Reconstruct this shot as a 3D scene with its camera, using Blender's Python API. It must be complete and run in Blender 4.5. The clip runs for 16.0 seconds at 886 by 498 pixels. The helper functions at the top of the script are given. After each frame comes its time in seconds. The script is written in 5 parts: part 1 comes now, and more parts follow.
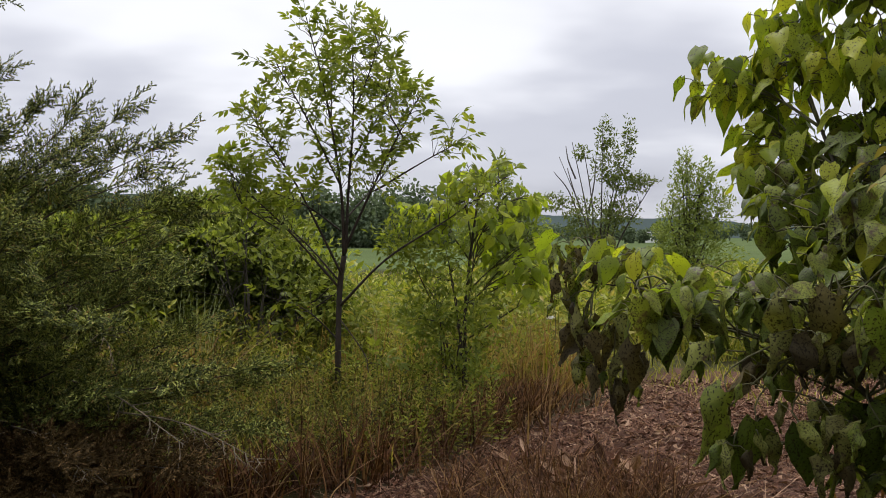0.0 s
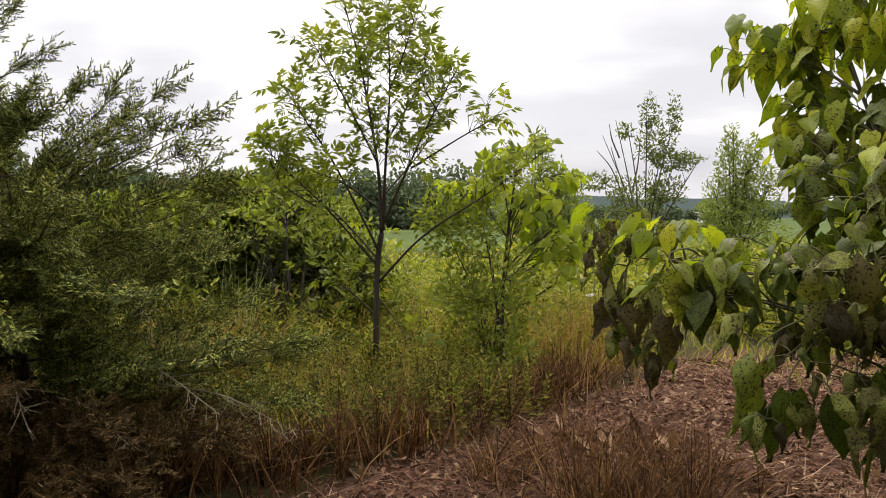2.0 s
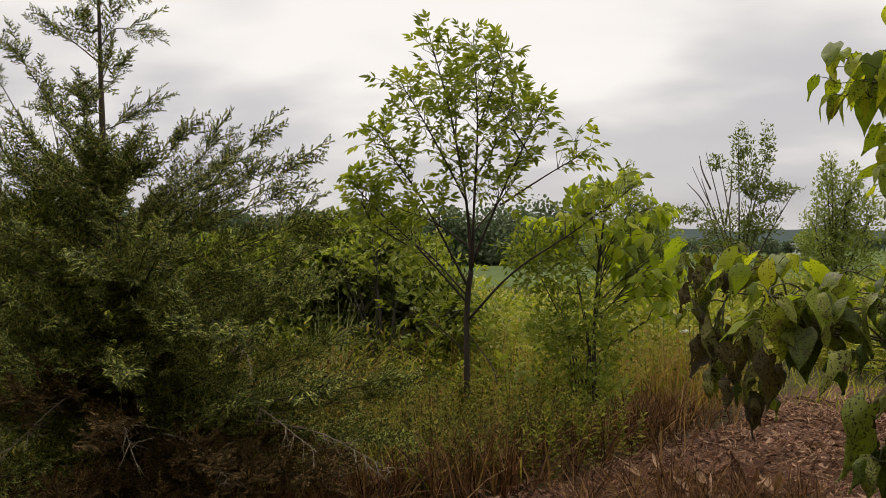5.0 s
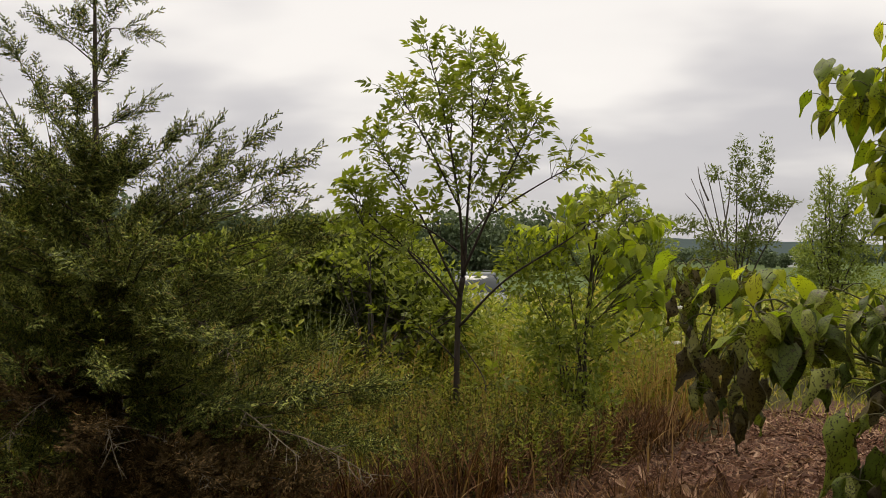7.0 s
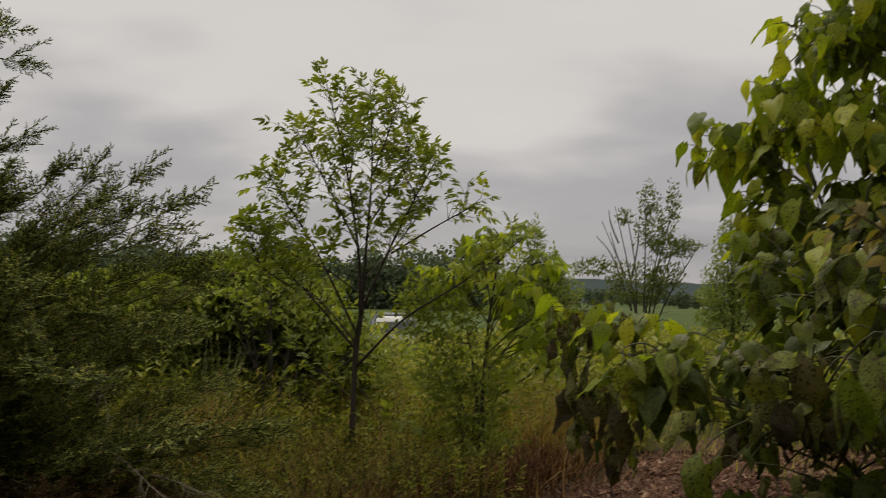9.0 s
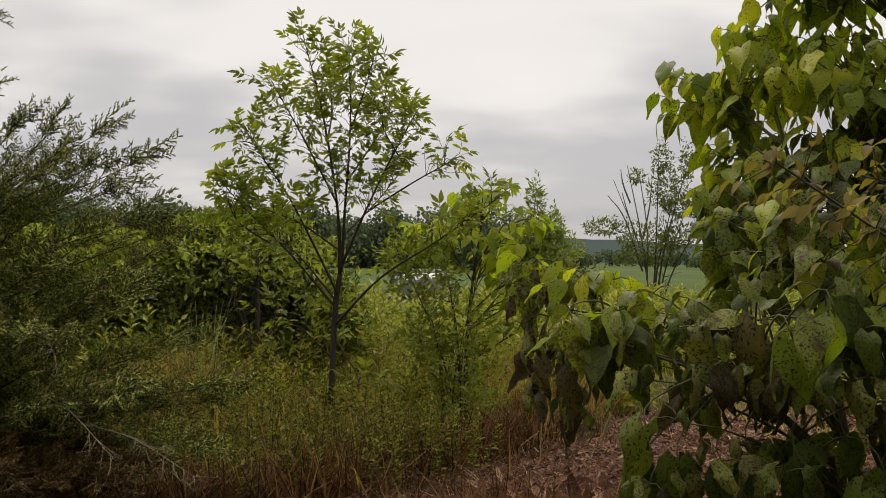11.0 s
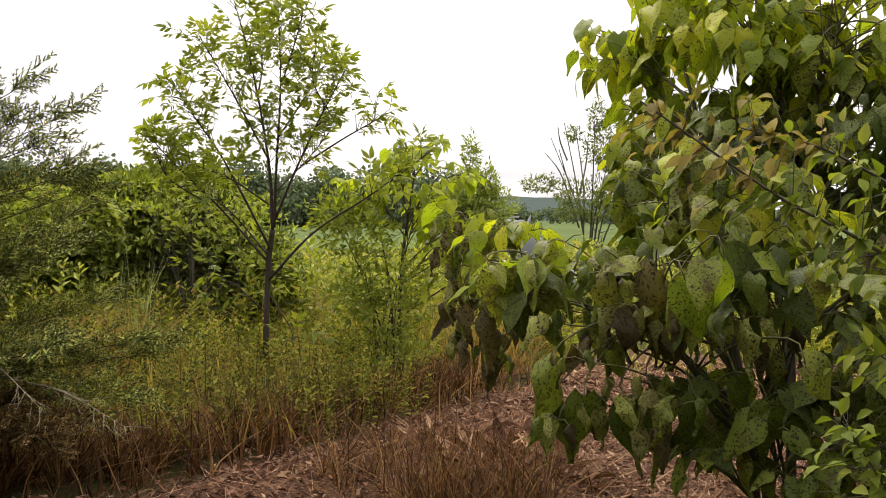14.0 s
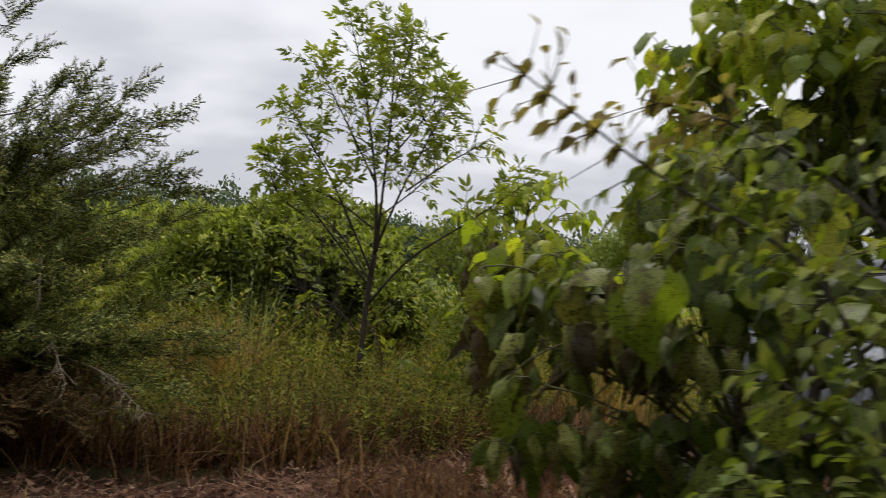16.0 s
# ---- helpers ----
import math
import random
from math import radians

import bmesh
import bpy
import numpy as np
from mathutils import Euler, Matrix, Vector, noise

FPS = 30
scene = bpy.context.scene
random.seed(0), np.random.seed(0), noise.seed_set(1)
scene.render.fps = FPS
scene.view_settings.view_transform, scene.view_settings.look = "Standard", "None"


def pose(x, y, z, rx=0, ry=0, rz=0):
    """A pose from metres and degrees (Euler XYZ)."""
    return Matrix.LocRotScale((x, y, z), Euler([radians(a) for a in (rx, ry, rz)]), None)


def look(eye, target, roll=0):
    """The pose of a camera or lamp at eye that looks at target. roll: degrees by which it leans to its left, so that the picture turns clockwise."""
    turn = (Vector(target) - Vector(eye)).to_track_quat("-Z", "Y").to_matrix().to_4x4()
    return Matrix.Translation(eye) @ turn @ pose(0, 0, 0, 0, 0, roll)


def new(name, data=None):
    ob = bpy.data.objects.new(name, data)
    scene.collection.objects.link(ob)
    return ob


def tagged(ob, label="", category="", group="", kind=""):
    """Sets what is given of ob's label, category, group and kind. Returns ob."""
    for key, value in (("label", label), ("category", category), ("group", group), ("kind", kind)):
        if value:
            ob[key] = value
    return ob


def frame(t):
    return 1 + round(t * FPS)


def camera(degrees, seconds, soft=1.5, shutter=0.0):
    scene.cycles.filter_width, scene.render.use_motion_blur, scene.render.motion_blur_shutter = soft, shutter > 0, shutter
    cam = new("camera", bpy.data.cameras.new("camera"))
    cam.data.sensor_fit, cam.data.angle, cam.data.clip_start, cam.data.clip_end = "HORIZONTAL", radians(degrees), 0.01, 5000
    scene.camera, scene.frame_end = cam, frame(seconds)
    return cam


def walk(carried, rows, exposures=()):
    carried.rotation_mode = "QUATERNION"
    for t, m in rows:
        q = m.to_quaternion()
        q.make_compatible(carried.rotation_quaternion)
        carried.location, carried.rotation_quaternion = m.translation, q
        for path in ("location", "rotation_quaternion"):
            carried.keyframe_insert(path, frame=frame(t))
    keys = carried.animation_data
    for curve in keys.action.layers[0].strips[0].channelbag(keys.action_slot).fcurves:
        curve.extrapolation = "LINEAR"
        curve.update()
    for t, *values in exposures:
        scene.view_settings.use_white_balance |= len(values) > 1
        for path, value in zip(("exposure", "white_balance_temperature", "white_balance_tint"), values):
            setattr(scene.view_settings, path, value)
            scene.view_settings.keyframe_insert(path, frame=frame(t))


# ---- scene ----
cam = camera(54.9, 16.0, soft=0.75, shutter=0.3)
PATH = [
    (0, (0.000, 0.000, 1.450), (0.079, 4.999, 1.377), -0.02),
    (0.5, (0.040, 0.016, 1.428), (0.096, 5.013, 1.277), -0.12),
    (1, (0.072, -0.001, 1.409), (0.126, 4.995, 1.216), -0.32),
    (1.5, (0.074, -0.020, 1.406), (-0.057, 4.973, 1.188), -0.52),
    (2, (0.059, -0.005, 1.413), (-0.123, 4.988, 1.233), -0.33),
    (2.5, (0.054, -0.019, 1.408), (-0.281, 4.967, 1.252), -0.33),
    (3, (0.051, -0.023, 1.398), (-0.399, 4.955, 1.264), -0.74),
    (3.5, (0.047, -0.013, 1.423), (-0.472, 4.959, 1.345), -1.04),
    (4, (0.038, -0.020, 1.426), (-0.549, 4.945, 1.367), -1.15),
    (4.5, (0.033, -0.026, 1.420), (-0.633, 4.929, 1.427), -1.45),
    (7, (0.088, -0.016, 1.437), (-0.589, 4.938, 1.501), 0.15),
    (7.5, (0.085, -0.017, 1.438), (-0.572, 4.939, 1.508), 0.35),
    (8, (0.116, -0.019, 1.434), (-0.521, 4.939, 1.532), 0.45),
    (8.5, (0.190, -0.020, 1.447), (-0.453, 4.937, 1.569), 0.05),
    (8.7, (0.232, -0.019, 1.456), (-0.394, 4.939, 1.609), 0.45),
    (8.8, (0.244, -0.016, 1.455), (-0.305, 4.951, 1.635), 0.76),
    (9, (0.278, -0.014, 1.455), (0.052, 4.972, 1.746), 0.77),
    (9.2, (0.326, 0.033, 1.447), (0.164, 5.019, 1.776), 1.28),
    (9.5, (0.374, 0.123, 1.436), (0.168, 5.103, 1.833), 0.68),
    (9.7, (0.412, 0.151, 1.433), (0.190, 5.133, 1.799), 0.58),
    (11.8, (0.625, 0.090, 1.458), (0.233, 5.075, 1.430), 1.36),
    (12, (0.627, 0.083, 1.463), (0.267, 5.070, 1.463), 1.27),
    (12.5, (0.638, 0.081, 1.450), (0.355, 5.073, 1.452), 1.07),
    (13, (0.661, 0.070, 1.444), (0.574, 5.069, 1.396), 1.08),
    (13.5, (0.682, 0.049, 1.429), (0.644, 5.047, 1.284), 1.08),
    (14, (0.682, 0.006, 1.413), (0.673, 5.003, 1.231), 0.78),
    (14.5, (0.702, -0.045, 1.399), (0.723, 4.951, 1.205), 0.18),
    (14.9, (0.795, -0.011, 1.396), (0.636, 4.986, 1.361), 0.77),
    (15, (0.834, 0.001, 1.370), (0.551, 4.987, 1.610), 1.27),
    (15.2, (0.890, 0.023, 1.332), (0.288, 4.969, 1.748), 2.56),
    (15.4, (1.014, 0.128, 1.268), (-0.120, 4.981, 1.665), 3.82),
    (15.5, (1.085, 0.176, 1.252), (-0.156, 5.004, 1.640), 3.91),
    (15.6, (1.159, 0.225, 1.230), (-0.114, 5.056, 1.455), 4.91),
    (15.8, (1.317, 0.307, 1.195), (0.022, 5.134, 1.360), 5.60),
    (16, (1.537, 0.324, 1.244), (0.279, 5.161, 1.354), 5.41),
]
EXPOSURE = [(0.0, 0.2, 6300, 12), (0.5, 0.5, 6700, 11), (1.0, 0.62, 6800, 11), (1.5, 0.64, 6800, 11), (3.5, 0.22, 6900, 11), (4.5, 0.08, 7000, 11), (7.0, 0.08, 7050, 11), (8.5, 0.02, 7050, 11), (9.0, -0.5, 7050, 11), (9.7, -0.55, 7050, 11),
            (11.8, 0.2, 7050, 11), (12.5, 0.2, 7050, 11), (13.5, 0.8, 7150, 11), (14.5, 0.92, 6950, 11), (15.0, 0.22, 6250, 14), (15.5, -0.45, 5800, 18), (16.0, 0.1, 6400, 12)]
walk(cam, [(t, look(eye, target, roll)) for t, eye, target, roll in PATH], EXPOSURE)

# ---- sky and light ----
def make_world():
    w = bpy.data.worlds.new("overcast_sky")
    w.use_nodes = True
    scene.world = w
    nt = w.node_tree
    nt.nodes.clear()
    N, L = nt.nodes.new, nt.links.new
    out, bg = N("ShaderNodeOutputWorld"), N("ShaderNodeBackground")
    sky = N("ShaderNodeTexSky")
    sky.sky_type, sky.sun_disc = "NISHITA", False
    sky.sun_elevation, sky.sun_rotation = radians(50), radians(-20)
    dim = N("ShaderNodeVectorMath")
    dim.operation = "SCALE"
    dim.inputs["Scale"].default_value = 0.12
    L(sky.outputs[0], dim.inputs[0])
    # cloud sheet: direction projected on a flat layer
    tc, sep = N("ShaderNodeTexCoord"), N("ShaderNodeSeparateXYZ")
    L(tc.outputs["Generated"], sep.inputs[0])
    lift = N("ShaderNodeMath")
    lift.operation, lift.inputs[1].default_value = "ADD", 0.25
    zmax = N("ShaderNodeMath")
    zmax.operation, zmax.inputs[1].default_value = "MAXIMUM", 0.0
    L(sep.outputs[2], zmax.inputs[0]), L(zmax.outputs[0], lift.inputs[0])
    div = N("ShaderNodeVectorMath")
    div.operation = "DIVIDE"
    comb = N("ShaderNodeCombineXYZ")
    for k in range(3):
        L(lift.outputs[0], comb.inputs[k])
    L(tc.outputs["Generated"], div.inputs[0]), L(comb.outputs[0], div.inputs[1])
    stretch = N("ShaderNodeMapping")
    stretch.inputs["Scale"].default_value = (0.7, 1.0, 0.4)
    stretch.inputs["Location"].default_value = (0.35, 0.6, 0)
    L(div.outputs[0], stretch.inputs[0])
    big, small = N("ShaderNodeTexNoise"), N("ShaderNodeTexNoise")
    for n, sc, dt in ((big, 1.0, 3), (small, 3.0, 3)):
        n.inputs["Scale"].default_value, n.inputs["Detail"].default_value = sc, dt
        n.inputs["Roughness"].default_value = 0.5
        L(stretch.outputs[0], n.inputs["Vector"])
    mixn = N("ShaderNodeMath")
    mixn.operation, mixn.inputs[1].default_value = "MULTIPLY_ADD", 0.35
    L(small.outputs[0], mixn.inputs[0]), L(big.outputs[0], mixn.inputs[2])
    # elevation gradient of an overcast sky
    grad = N("ShaderNodeMath")
    grad.operation, grad.inputs[1].default_value = "MULTIPLY_ADD", 1.25
    L(zmax.outputs[0], grad.inputs[0]), L(mixn.outputs[0], grad.inputs[2])
    squash = N("ShaderNodeMath")
    squash.operation, squash.inputs[1].default_value = "MULTIPLY", 0.62
    L(grad.outputs[0], squash.inputs[0])
    ramp = N("ShaderNodeValToRGB")
    ramp.color_ramp.interpolation = "EASE"
    e = ramp.color_ramp.elements
    e[0].position, e[0].color = 0.30, (0.37, 0.38, 0.43, 1)
    e[1].position, e[1].color = 0.92, (1.25, 1.25, 1.23, 1)
    e.new(0.47).color = (0.55, 0.555, 0.60, 1)
    e.new(0.62).color = (0.88, 0.88, 0.89, 1)
    L(squash.outputs[0], ramp.inputs[0])
    mix = N("ShaderNodeMixRGB")
    mix.inputs[0].default_value = 0.95
    L(dim.outputs[0], mix.inputs[1]), L(ramp.outputs[0], mix.inputs[2])
    L(mix.outputs[0], bg.inputs[0])
    bg.inputs[1].default_value = 1.0
    L(bg.outputs[0], out.inputs[0])


make_world()
sun = new("sun", bpy.data.lights.new("sun", "SUN"))
sun.data.energy, sun.data.angle, sun.data.color = 2.3, radians(35), (1.0, 0.95, 0.86)
sun.matrix_basis = look((-8, 22, 40), (0, 0, 0))


# ---- materials ----
def shader(name):
    m = bpy.data.materials.new(name)
    m.use_nodes = True
    nt = m.node_tree
    return m, nt, nt.nodes["Principled BSDF"]


def ramp_node(nt, stops):
    r = nt.nodes.new("ShaderNodeValToRGB")
    e = r.color_ramp.elements
    e[0].position, e[0].color = stops[0][0], (*stops[0][1], 1)
    e[1].position, e[1].color = stops[-1][0], (*stops[-1][1], 1)
    for p, c in stops[1:-1]:
        e.new(p).color = (*c, 1)
    return r


def noise_node(nt, scale, detail=3, vec=None, rough=0.55):
    n = nt.nodes.new("ShaderNodeTexNoise")
    n.inputs["Scale"].default_value, n.inputs["Detail"].default_value, n.inputs["Roughness"].default_value = scale, detail, rough
    if vec is not None:
        nt.links.new(vec, n.inputs["Vector"])
    return n


def mixcol(nt, fac, a, b, mode="MIX"):
    m = nt.nodes.new("ShaderNodeMixRGB")
    m.blend_type = mode
    for k, v in enumerate((fac, a, b)):
        if hasattr(v, "links"):
            nt.links.new(v, m.inputs[k])
        elif k == 0:
            m.inputs[0].default_value = v
        else:
            m.inputs[k].default_value = (*v, 1)
    return m.outputs[0]


def math_node(nt, op, a, b=None, clamp=False):
    m = nt.nodes.new("ShaderNodeMath")
    m.operation, m.use_clamp = op, clamp
    for k, v in enumerate((a, b)):
        if v is None:
            continue
        if hasattr(v, "links"):
            nt.links.new(v, m.inputs[k])
        else:
            m.inputs[k].default_value = v
    return m.outputs[0]


def leaf_material(name, stops, pieces=True, spots=0.0, spot_scale=55.0, veins=0.0, through_light=0.4, rough=0.5, patch=0.35, spot_col=(0.018, 0.013, 0.007), blight=0.0, gloss=0.3):
    """Leaf: colour by random of the piece, mottling, black leaf spots, veins, light through it."""
    m, nt, bsdf = shader(name)
    L = nt.links.new
    tc = nt.nodes.new("ShaderNodeTexCoord").outputs["Object"]
    if pieces:
        rnd = nt.nodes.new("ShaderNodeObjectInfo").outputs["Random"]
    else:
        rnd = nt.nodes.new("ShaderNodeNewGeometry").outputs["Random Per Island"]
    off = nt.nodes.new("ShaderNodeVectorMath")
    off.operation = "ADD"
    jump = math_node(nt, "MULTIPLY", rnd, 37.0)
    L(tc, off.inputs[0]), L(jump, off.inputs[1])
    vec = off.outputs[0] if pieces else tc
    col = ramp_node(nt, stops)
    L(rnd, col.inputs[0])
    c = col.outputs[0]
    blot = noise_node(nt, 9.0 if pieces else 1.7, 3 if pieces else 5, vec, 0.55 if pieces else 0.7)
    dark = mixcol(nt, 1.0, c, (0.55, 0.6, 0.45), "MULTIPLY")
    f = math_node(nt, "MULTIPLY", blot.outputs[0], patch * 2, True)
    c = mixcol(nt, f, c, dark)
    if veins:
        sep = nt.nodes.new("ShaderNodeSeparateXYZ")
        L(tc, sep.inputs[0])
        ax = math_node(nt, "ABSOLUTE", sep.outputs[0])
        run = math_node(nt, "SUBTRACT", math_node(nt, "MULTIPLY", sep.outputs[1], 1.0), math_node(nt, "MULTIPLY", ax, 0.9))
        wave = math_node(nt, "SINE", math_node(nt, "MULTIPLY", run, 190.0))
        side = math_node(nt, "GREATER_THAN", wave, 0.93)
        mid = math_node(nt, "LESS_THAN", ax, 0.0022)
        vein = math_node(nt, "MAXIMUM", side, mid)
        pale = mixcol(nt, 1.0, c, (1.35, 1.3, 1.15), "MULTIPLY")
        c = mixcol(nt, math_node(nt, "MULTIPLY", vein, veins), c, pale)
        bump = nt.nodes.new("ShaderNodeBump")
        bump.inputs["Strength"].default_value, bump.inputs["Distance"].default_value = 0.18, 0.0015
        crinkle = noise_node(nt, 45.0, 4, vec, 0.6)
        L(math_node(nt, "ADD", wave, math_node(nt, "MULTIPLY", crinkle.outputs[0], 5.0)), bump.inputs["Height"])
        c = mixcol(nt, math_node(nt, "MULTIPLY", math_node(nt, "SUBTRACT", crinkle.outputs[0], 0.45, True), 2.2, True), c, mixcol(nt, 1.0, c, (0.62, 0.68, 0.6), "MULTIPLY"))
        L(bump.outputs[0], bsdf.inputs["Normal"])
    if spots:
        vor = nt.nodes.new("ShaderNodeTexVoronoi")
        vor.inputs["Scale"].default_value = spot_scale
        ragged = noise_node(nt, 90.0, 3, vec)
        shift = nt.nodes.new("ShaderNodeVectorMath")
        shift.operation = "MULTIPLY_ADD"
        L(ragged.outputs["Color"], shift.inputs[0])
        shift.inputs[1].default_value = (0.02, 0.02, 0.02)
        L(vec, shift.inputs[2])
        L(shift.outputs[0], vor.inputs["Vector"])
        area = noise_node(nt, 13.0, 3, vec, 0.65)
        cell = nt.nodes.new("ShaderNodeSeparateColor")
        L(vor.outputs["Color"], cell.inputs[0])
        reach = math_node(nt, "MULTIPLY", math_node(nt, "SUBTRACT", area.outputs[0], 0.56 - spots, True), 2.8)
        reach = math_node(nt, "MULTIPLY", reach, math_node(nt, "MULTIPLY", math_node(nt, "POWER", cell.outputs[0], 4.0), 1.15))
        hit = math_node(nt, "LESS_THAN", vor.outputs["Distance"], reach)
        c = mixcol(nt, math_node(nt, "MULTIPLY", hit, 0.92), c, spot_col)
    if blight:
        sick = noise_node(nt, 11.0, 4, vec, 0.65)
        lot = math_node(nt, "MULTIPLY", math_node(nt, "SUBTRACT", math_node(nt, "ADD", sick.outputs[0], math_node(nt, "MULTIPLY", rnd, blight * 0.5)), 0.72 - blight * 0.25, True), 7.0, True)
        c = mixcol(nt, lot, c, (0.075, 0.05, 0.03))
    L(c, bsdf.inputs["Base Color"])
    bsdf.inputs["Roughness"].default_value = rough
    bsdf.inputs["Specular IOR Level"].default_value = gloss
    tr = nt.nodes.new("ShaderNodeBsdfTranslucent")
    L(mixcol(nt, 1.0, c, (1.2, 1.25, 0.55), "MULTIPLY"), tr.inputs[0])
    mx = nt.nodes.new("ShaderNodeMixShader")
    mx.inputs[0].default_value = through_light
    L(bsdf.outputs[0], mx.inputs[1]), L(tr.outputs[0], mx.inputs[2])
    L(mx.outputs[0], nt.nodes["Material Output"].inputs[0])
    return m


def bark_material(name, a, b, scale=30.0):
    m, nt, bsdf = shader(name)
    tc = nt.nodes.new("ShaderNodeTexCoord").outputs["Object"]
    mp = nt.nodes.new("ShaderNodeMapping")
    mp.inputs["Scale"].default_value = (1, 1, 0.25)
    nt.links.new(tc, mp.inputs[0])
    n1, n2 = noise_node(nt, scale, 5, mp.outputs[0]), noise_node(nt, 5.0, 2, tc)
    r = ramp_node(nt, [(0.3, a), (0.7, b)])
    nt.links.new(n1.outputs[0], r.inputs[0])
    c = mixcol(nt, math_node(nt, "MULTIPLY", n2.outputs[0], 0.3), r.outputs[0], (0.06, 0.06, 0.05))
    nt.links.new(c, bsdf.inputs["Base Color"])
    bsdf.inputs["Roughness"].default_value = 0.9
    bump = nt.nodes.new("ShaderNodeBump")
    bump.inputs["Strength"].default_value, bump.inputs["Distance"].default_value = 0.7, 0.006
    nt.links.new(n1.outputs[0], bump.inputs["Height"])
    nt.links.new(bump.outputs[0], bsdf.inputs["Normal"])
    return m


def plain_material(name, col, rough=0.5, metal=0.0, coat=0.0, grime=0.15):
    m, nt, bsdf = shader(name)
    tc = nt.nodes.new("ShaderNodeTexCoord").outputs["Object"]
    n = noise_node(nt, 3.0, 4, tc)
    dirty = tuple(0.6 * v + 0.4 * d for v, d in zip(col, (0.16, 0.13, 0.1)))
    c = mixcol(nt, math_node(nt, "MULTIPLY", n.outputs[0], grime * 2), col, dirty)
    nt.links.new(c, bsdf.inputs["Base Color"])
    bsdf.inputs["Roughness"].default_value, bsdf.inputs["Metallic"].default_value = rough, metal
    bsdf.inputs["Coat Weight"].default_value = coat
    return m


M_BARK = bark_material("dark_bark", (0.022, 0.016, 0.012), (0.06, 0.045, 0.035))
M_BARK_ASH = bark_material("ash_bark", (0.016, 0.01, 0.008), (0.05, 0.03, 0.022))
M_BARK_CEDAR = bark_material("cedar_bark", (0.03, 0.02, 0.014), (0.08, 0.05, 0.035), 45)
M_DEAD_WOOD = bark_material("dead_twig", (0.07, 0.058, 0.05), (0.14, 0.115, 0.095), 60)
M_PALE_TWIG = bark_material("pale_dead_twig", (0.13, 0.105, 0.07), (0.28, 0.22, 0.145), 60)
M_TWIG = bark_material("green_twig", (0.05, 0.05, 0.018), (0.11, 0.1, 0.035), 40)
GREEN_STOPS = [(0.0, (0.125, 0.17, 0.02)), (0.35, (0.25, 0.31, 0.026)), (0.75, (0.39, 0.43, 0.036)), (1.0, (0.54, 0.52, 0.05))]
# dark spotted and brown leaf tones; low down they also imitate the crown's shade
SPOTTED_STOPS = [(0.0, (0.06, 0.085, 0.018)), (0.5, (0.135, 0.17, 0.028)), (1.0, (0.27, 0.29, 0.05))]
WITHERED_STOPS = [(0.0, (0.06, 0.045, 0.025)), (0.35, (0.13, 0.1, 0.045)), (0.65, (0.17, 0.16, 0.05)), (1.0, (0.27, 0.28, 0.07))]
FRESH_STOPS = [(0.0, (0.22, 0.28, 0.03)), (0.6, (0.36, 0.42, 0.045)), (1.0, (0.5, 0.52, 0.06))]
M_CATALPA = leaf_material("catalpa_leaf", GREEN_STOPS, True, 0.28, 165, 0.3, 0.54, 0.44, 0.3, blight=0.08, gloss=0.22)
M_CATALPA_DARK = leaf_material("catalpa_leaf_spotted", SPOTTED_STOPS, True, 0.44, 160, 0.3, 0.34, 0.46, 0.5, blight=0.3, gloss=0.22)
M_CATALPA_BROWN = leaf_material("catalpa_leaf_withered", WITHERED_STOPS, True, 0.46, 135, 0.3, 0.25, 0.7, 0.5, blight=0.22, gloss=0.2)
M_CATALPA_FRESH = leaf_material("young_catalpa_leaf", FRESH_STOPS, True, 0.05, 50, 0.3, 0.54, 0.55, 0.3, gloss=0.25)
M_CATALPA_REST = leaf_material("catalpa_leaf_joined", GREEN_STOPS, False, 0.28, 165, 0.0, 0.54, 0.44, 0.3, blight=0.08, gloss=0.22)
M_DARK_REST = leaf_material("spotted_leaf_joined", SPOTTED_STOPS, False, 0.44, 160, 0.0, 0.34, 0.46, 0.5, blight=0.3, gloss=0.22)
M_BROWN_REST = leaf_material("withered_leaf_joined", WITHERED_STOPS, False, 0.46, 135, 0.0, 0.25, 0.7, 0.5, blight=0.22, gloss=0.2)
M_FRESH_REST = leaf_material("young_catalpa_leaf_joined", FRESH_STOPS, False, 0.05, 50, 0.0, 0.54, 0.55, 0.3, gloss=0.25)
JOINED = {M_CATALPA: M_CATALPA_REST, M_CATALPA_DARK: M_DARK_REST, M_CATALPA_BROWN: M_BROWN_REST, M_CATALPA_FRESH: M_FRESH_REST}
M_ASH = leaf_material("ash_leaf", [(0.0, (0.14, 0.17, 0.028)), (0.6, (0.24, 0.28, 0.045)), (1.0, (0.36, 0.38, 0.07))], True, 0.0, 50, 0.0, 0.43, 0.5, gloss=0.25)
M_PLUM = leaf_material("plum_leaf", [(0.0, (0.11, 0.15, 0.025)), (0.6, (0.21, 0.25, 0.04)), (1.0, (0.32, 0.33, 0.07))], True, 0.05, 80, 0.0, 0.42, 0.6, gloss=0.15)
M_PLUM_BRONZE = leaf_material("plum_leaf_bronze", [(0.0, (0.15, 0.11, 0.035)), (0.6, (0.26, 0.21, 0.06)), (1.0, (0.4, 0.3, 0.12))], True, 0.1, 80, 0.0, 0.42, 0.7, gloss=0.12)
M_CEDAR = leaf_material("cedar_foliage", [(0.0, (0.028, 0.036, 0.012)), (0.4, (0.09, 0.11, 0.026)), (0.72, (0.24, 0.265, 0.058)), (0.92, (0.52, 0.55, 0.15)), (1.0, (0.38, 0.2, 0.08))], False, 0.0, 50, 0.0, 0.16, 0.65, 0.35, gloss=0.2)
